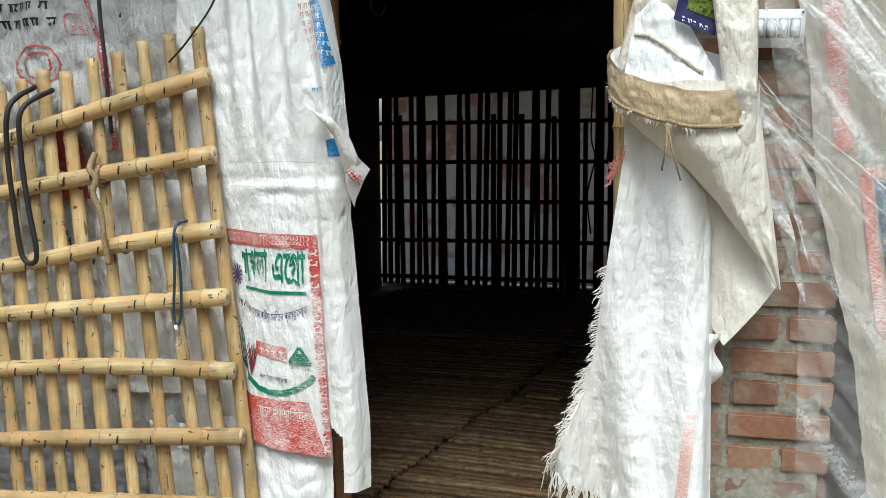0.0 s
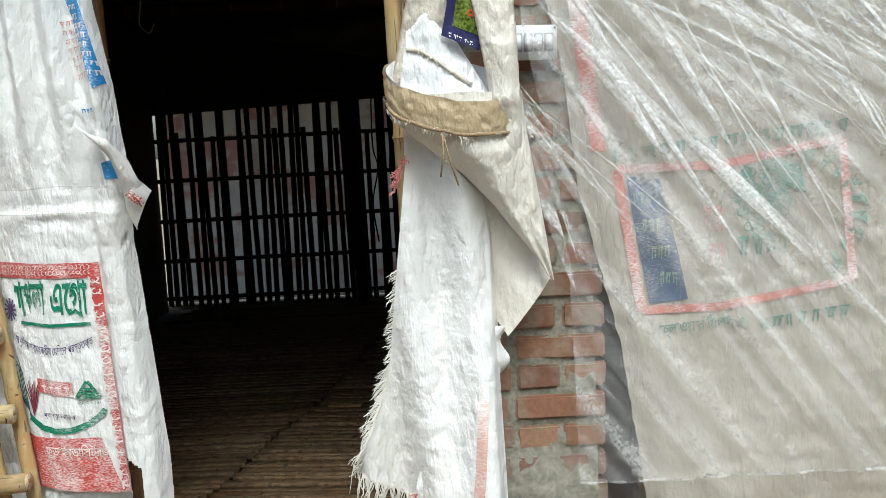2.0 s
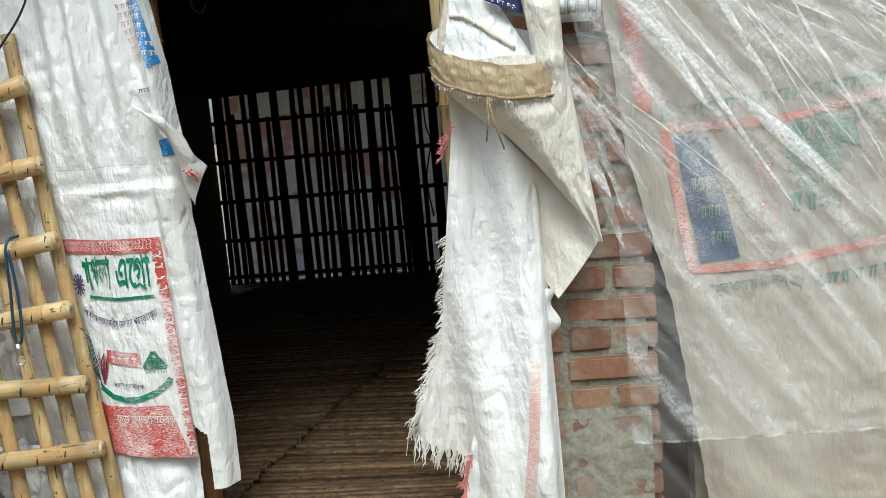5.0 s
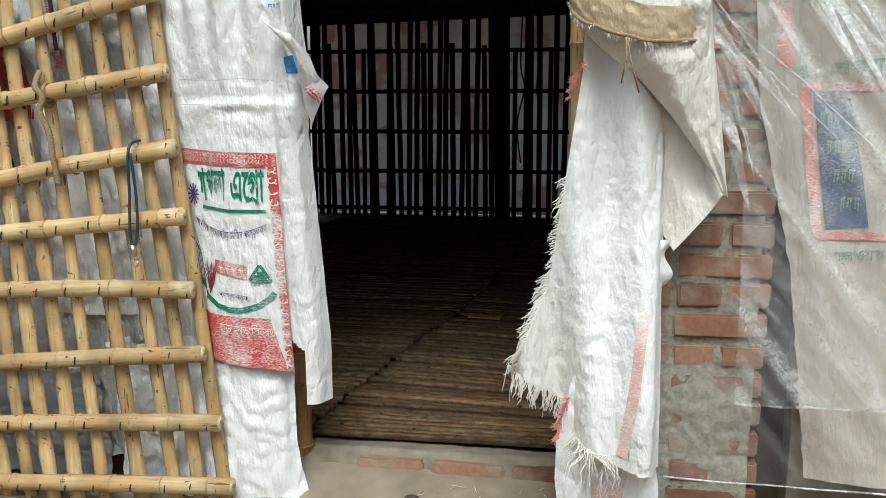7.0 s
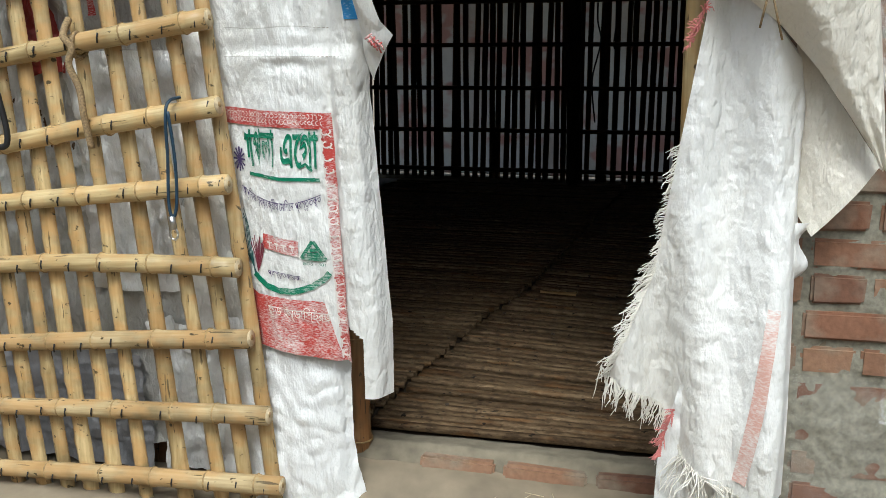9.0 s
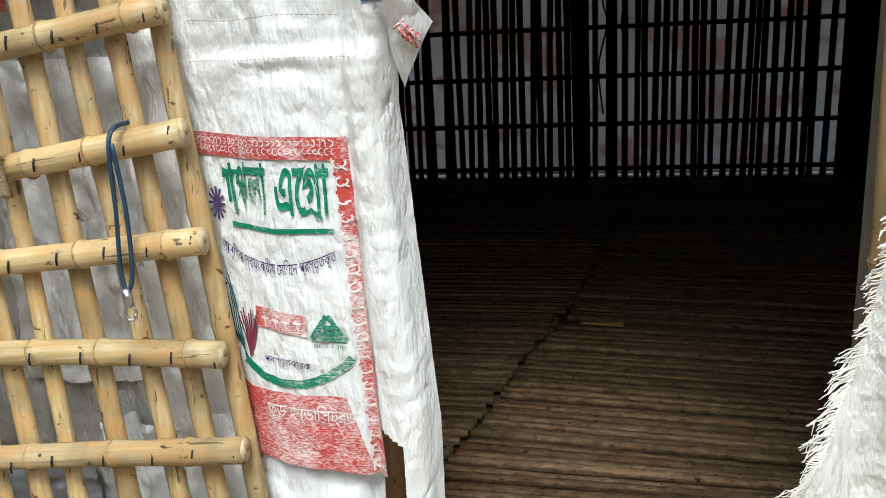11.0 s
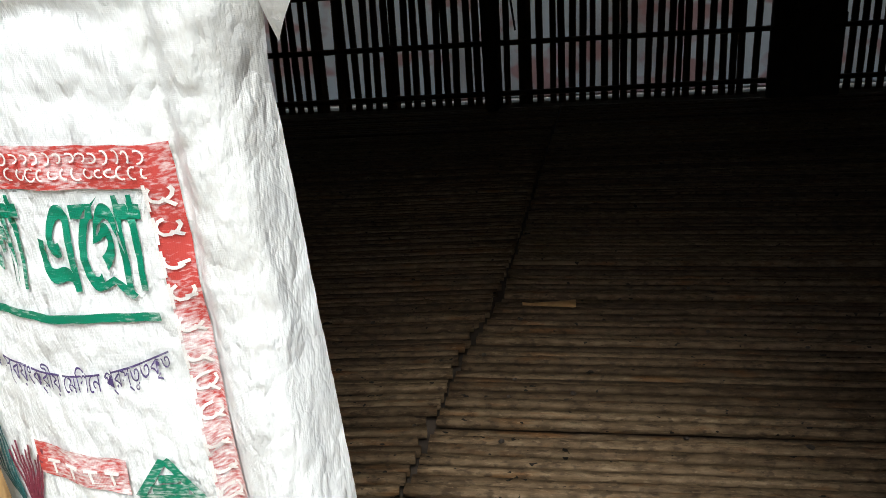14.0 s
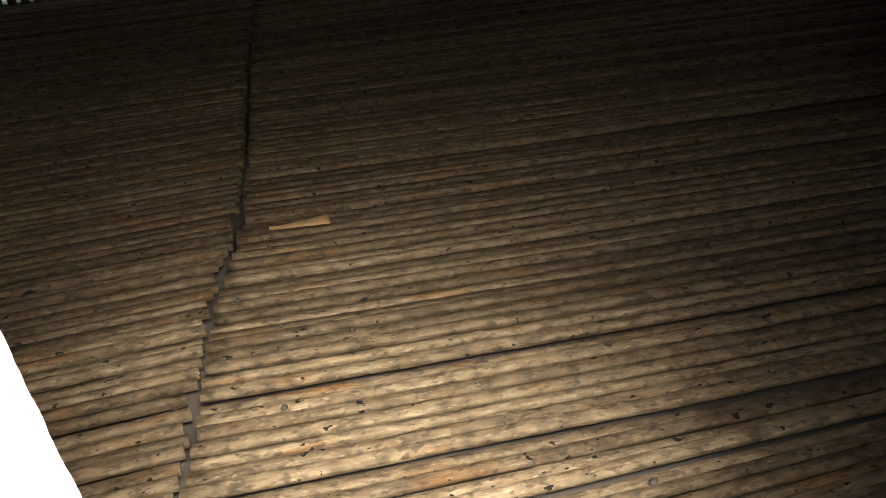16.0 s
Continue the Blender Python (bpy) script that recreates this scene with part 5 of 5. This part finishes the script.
def build_hanging_bag():
    # a sack tied up as a bag: cone below, open mouth with a tan cuff, two straps
    bag = tagged(new("hanging_bag"), "beige woven sack tied up as a hanging bag", "bag")
    spine = [(1.70, 0.402, 0.690), (1.66, 0.404, 0.700), (1.60, 0.402, 0.703), (1.54, 0.415, 0.708), (1.49, 0.468, 0.714), (1.42, 0.560, 0.725), (1.34, 0.632, 0.738), (1.26, 0.692, 0.750), (1.20, 0.735, 0.758), (1.16, 0.756, 0.764)]

    def body(u, v):
        z = 1.595 - 0.432 * v
        a = lerp_table([(s[0], s[1]) for s in spine], z)
        b = lerp_table([(s[0], s[2]) for s in spine], z)
        t = 2 * math.pi * u
        w = 0.5 * (b - a)
        x = 0.5 * (a + b) - w * math.cos(t)
        dep = min(0.072, 0.6 * w + 0.008)
        y = -0.115 - dep * math.sin(t)
        fold = 0.006 * math.sin(26 * u + 6 * v) + 0.006 * nz(x * 1.6 + z * 0.9, z * 0.3 - x * 0.3, 13) + 0.003 * ridge(x * 1.5 + z * 0.8, 0.3 * z - 0.3 * x, 32)
        return Vector((x, y - fold * math.sin(t), z + 0.004 * nz(x, u, 12)))
    part("body", grid(body, 72, 90), M_SACK_BAG, bag)

    def rim(t):
        return 1.628 + 0.030 * math.cos(t + 0.5) - 0.036 * math.sin(t)

    def cuff(u, v):
        t = 2 * math.pi * u
        z = rim(t) - 0.072 * v + 0.006 * nz(math.cos(t), math.sin(t), 3)
        x = 0.548 - (0.154 + 0.002 * math.sin(math.pi * v) - 0.006 * v) * math.cos(t)
        y = -0.118 - (0.090 + 0.003 * math.sin(math.pi * v) - 0.004 * v) * math.sin(t)
        s = 1 + 0.02 * nz(u * 9, v, 4)
        return Vector((0.548 + (x - 0.548) * s, -0.118 + (y + 0.118) * s - 0.003 * ridge(u * 3, v * 0.4, 9), z))
    part("cuff", grid(cuff, 90, 14), M_CUFF, bag, "tan folded cuff")

    def inside(u, v):
        t = 2 * math.pi * u
        z = rim(t) - 0.075 * v
        k = 0.98 - 0.25 * v
        return Vector((0.548 - 0.151 * k * math.cos(t), -0.118 - 0.087 * k * math.sin(t), z + 0.004 * nz(t, v, 2)))
    part("lining", grid(inside, 60, 10), M_SACK_CLEAN, bag, "white inner lining")
    ring = [cuff(k / 40, 1.0) + Vector((0, -0.002, 0)) for k in range(41)]
    part("cord", tube(ring, 0.0042, 6), M_ROPE, bag, "twisted tie cord")
    part("threads", fringe(ring, 0.014, 260, 12, 1.2, thick=0.0009), M_THREAD, bag, "frayed threads")
    ends = tube([cuff(0.22, 1), cuff(0.22, 1) + Vector((0.012, -0.012, -0.06)), cuff(0.22, 1) + Vector((0.03, -0.008, -0.12))], 0.002, 5)
    tube([cuff(0.22, 1), cuff(0.22, 1) + Vector((0.0, -0.012, -0.05)), cuff(0.22, 1) + Vector((-0.008, -0.008, -0.10))], 0.002, 5, ends)
    part("cord", ends, M_ROPE, bag)

    def strap(p0, p1, p2, w0, w1, seed):
        def fn(u, v):
            a, b = Vector(p0).lerp(Vector(p1), v), Vector(p1).lerp(Vector(p2), v)
            p = a.lerp(b, v)
            w = w0 + (w1 - w0) * v
            p.x += (u - 0.5) * w
            p.y += -0.02 * math.sin(math.pi * u) + 0.010 * nz(p.x, p.z, 20, seed) + 0.004 * ridge(p.x, p.z, 40, seed)
            return p
        bm = grid(fn, 18, 50)
        bmesh.ops.solidify(bm, geom=bm.faces[:], thickness=0.003)
        return bm
    part("strap", strap((0.475, -0.100, 1.62), (0.490, -0.130, 1.78), (0.55, -0.08, 2.10), 0.13, 0.05, 1), M_SACK_BAG, bag)
    part("strap", strap((0.676, -0.145, 1.44), (0.650, -0.235, 1.70), (0.615, -0.08, 2.10), 0.045, 0.125, 2), M_SACK_BAG, bag)

    def filling(u, v):
        x = (0.425 + 0.225 * u) * (1 - v) + (0.455 + 0.10 * u) * v
        z = 1.575 + (0.19 + 0.02 * math.sin(5 * u)) * v - 0.02 * u
        return Vector((x, -0.150 + 0.045 * v - 0.02 * math.sin(math.pi * u) - 0.006 * nz(x * 1.6, z * 0.8, 19) - 0.004 * ridge(x, z * 0.5, 40), z))
    stuffed = tagged(link("cloth", grid(filling, 40, 36), M_SACK_CLEAN), "crumpled white sack stuffed into the bag", "cloth")
    seam = [filling(0.04 + 0.8 * k / 14, 0.62 - 0.30 * (k / 14) ** 1.4) + Vector((0, -0.004, 0)) for k in range(15)]
    part("seam", tube(seam, 0.005, 6), M_SACK_BAG, stuffed, "thick sewn seam")
    part("threads", fringe(seam, 0.012, 110, 14, 1.2, thick=0.0009), M_THREAD, stuffed, "frayed threads")
    pk = tagged(new("packet"), "green and navy printed rice packet in the bag", "packet")

    def face(x, z):
        return -0.148 - 0.006 * nz(x, z, 18)
    quad = [(0.575, 1.93), (0.672, 1.90), (0.610, 1.685), (0.528, 1.722)]
    part("pouch", patch(face, quad, 16, 24), M_PACKN, pk, "navy foil")
    q2 = [(0.588, 1.915), (0.668, 1.888), (0.618, 1.715), (0.553, 1.742)]
    gp = patch(face, q2, 14, 22)
    for v in gp.verts:
        v.co.y -= 0.001
    part("print", gp, M_PACKG, pk, "leafy green picture")
    tx = lettering(face, "Rice", 0.606, 1.752, 0.034, 66)
    for v in tx.verts:
        v.co.y -= 0.0025
    part("print", tx, M_PACKR, pk, "red letters")
    lb = bars(face, 0.545, 0.60, 1.722, 0.010, 5, 91, -0.45)
    part("print", lb, M_PLASTIC, pk, "pale letter bars")


def build_ceiling_bundle():
    def fn(u, v):
        t = 2 * math.pi * u
        x = -0.5 + 1.2 * v
        r = (0.13 + 0.05 * nz(v, 0, 4)) * math.sin(math.pi * min(0.98, max(0.02, v)))
        return Vector((x, 3.2 + r * math.cos(t), 2.16 + r * math.sin(t) + 0.02 * nz(x, t, 3)))
    tagged(link("rolled_cloth", grid(fn, 20, 30), M_COB), "dusty grey rolled cloth stowed under the roof", "bundle")
    cord("wire", [(-0.42, 0.9, 2.30), (-0.46, 0.88, 2.0), (-0.47, 0.88, 1.93), (-0.44, 0.88, 1.90), (-0.42, 0.88, 1.93)], 0.003, M_ROPE, "thin wire hook hanging inside", "wire")


floor = build_shell()
build_doorway()
build_lattice_door()
build_cords()
build_left_sacks()
build_tarp()
build_switch()
build_right_sacks()
build_hanging_bag()
build_ceiling_bundle()
build_back_wall()
build_brick_pier()
build_floor(floor)
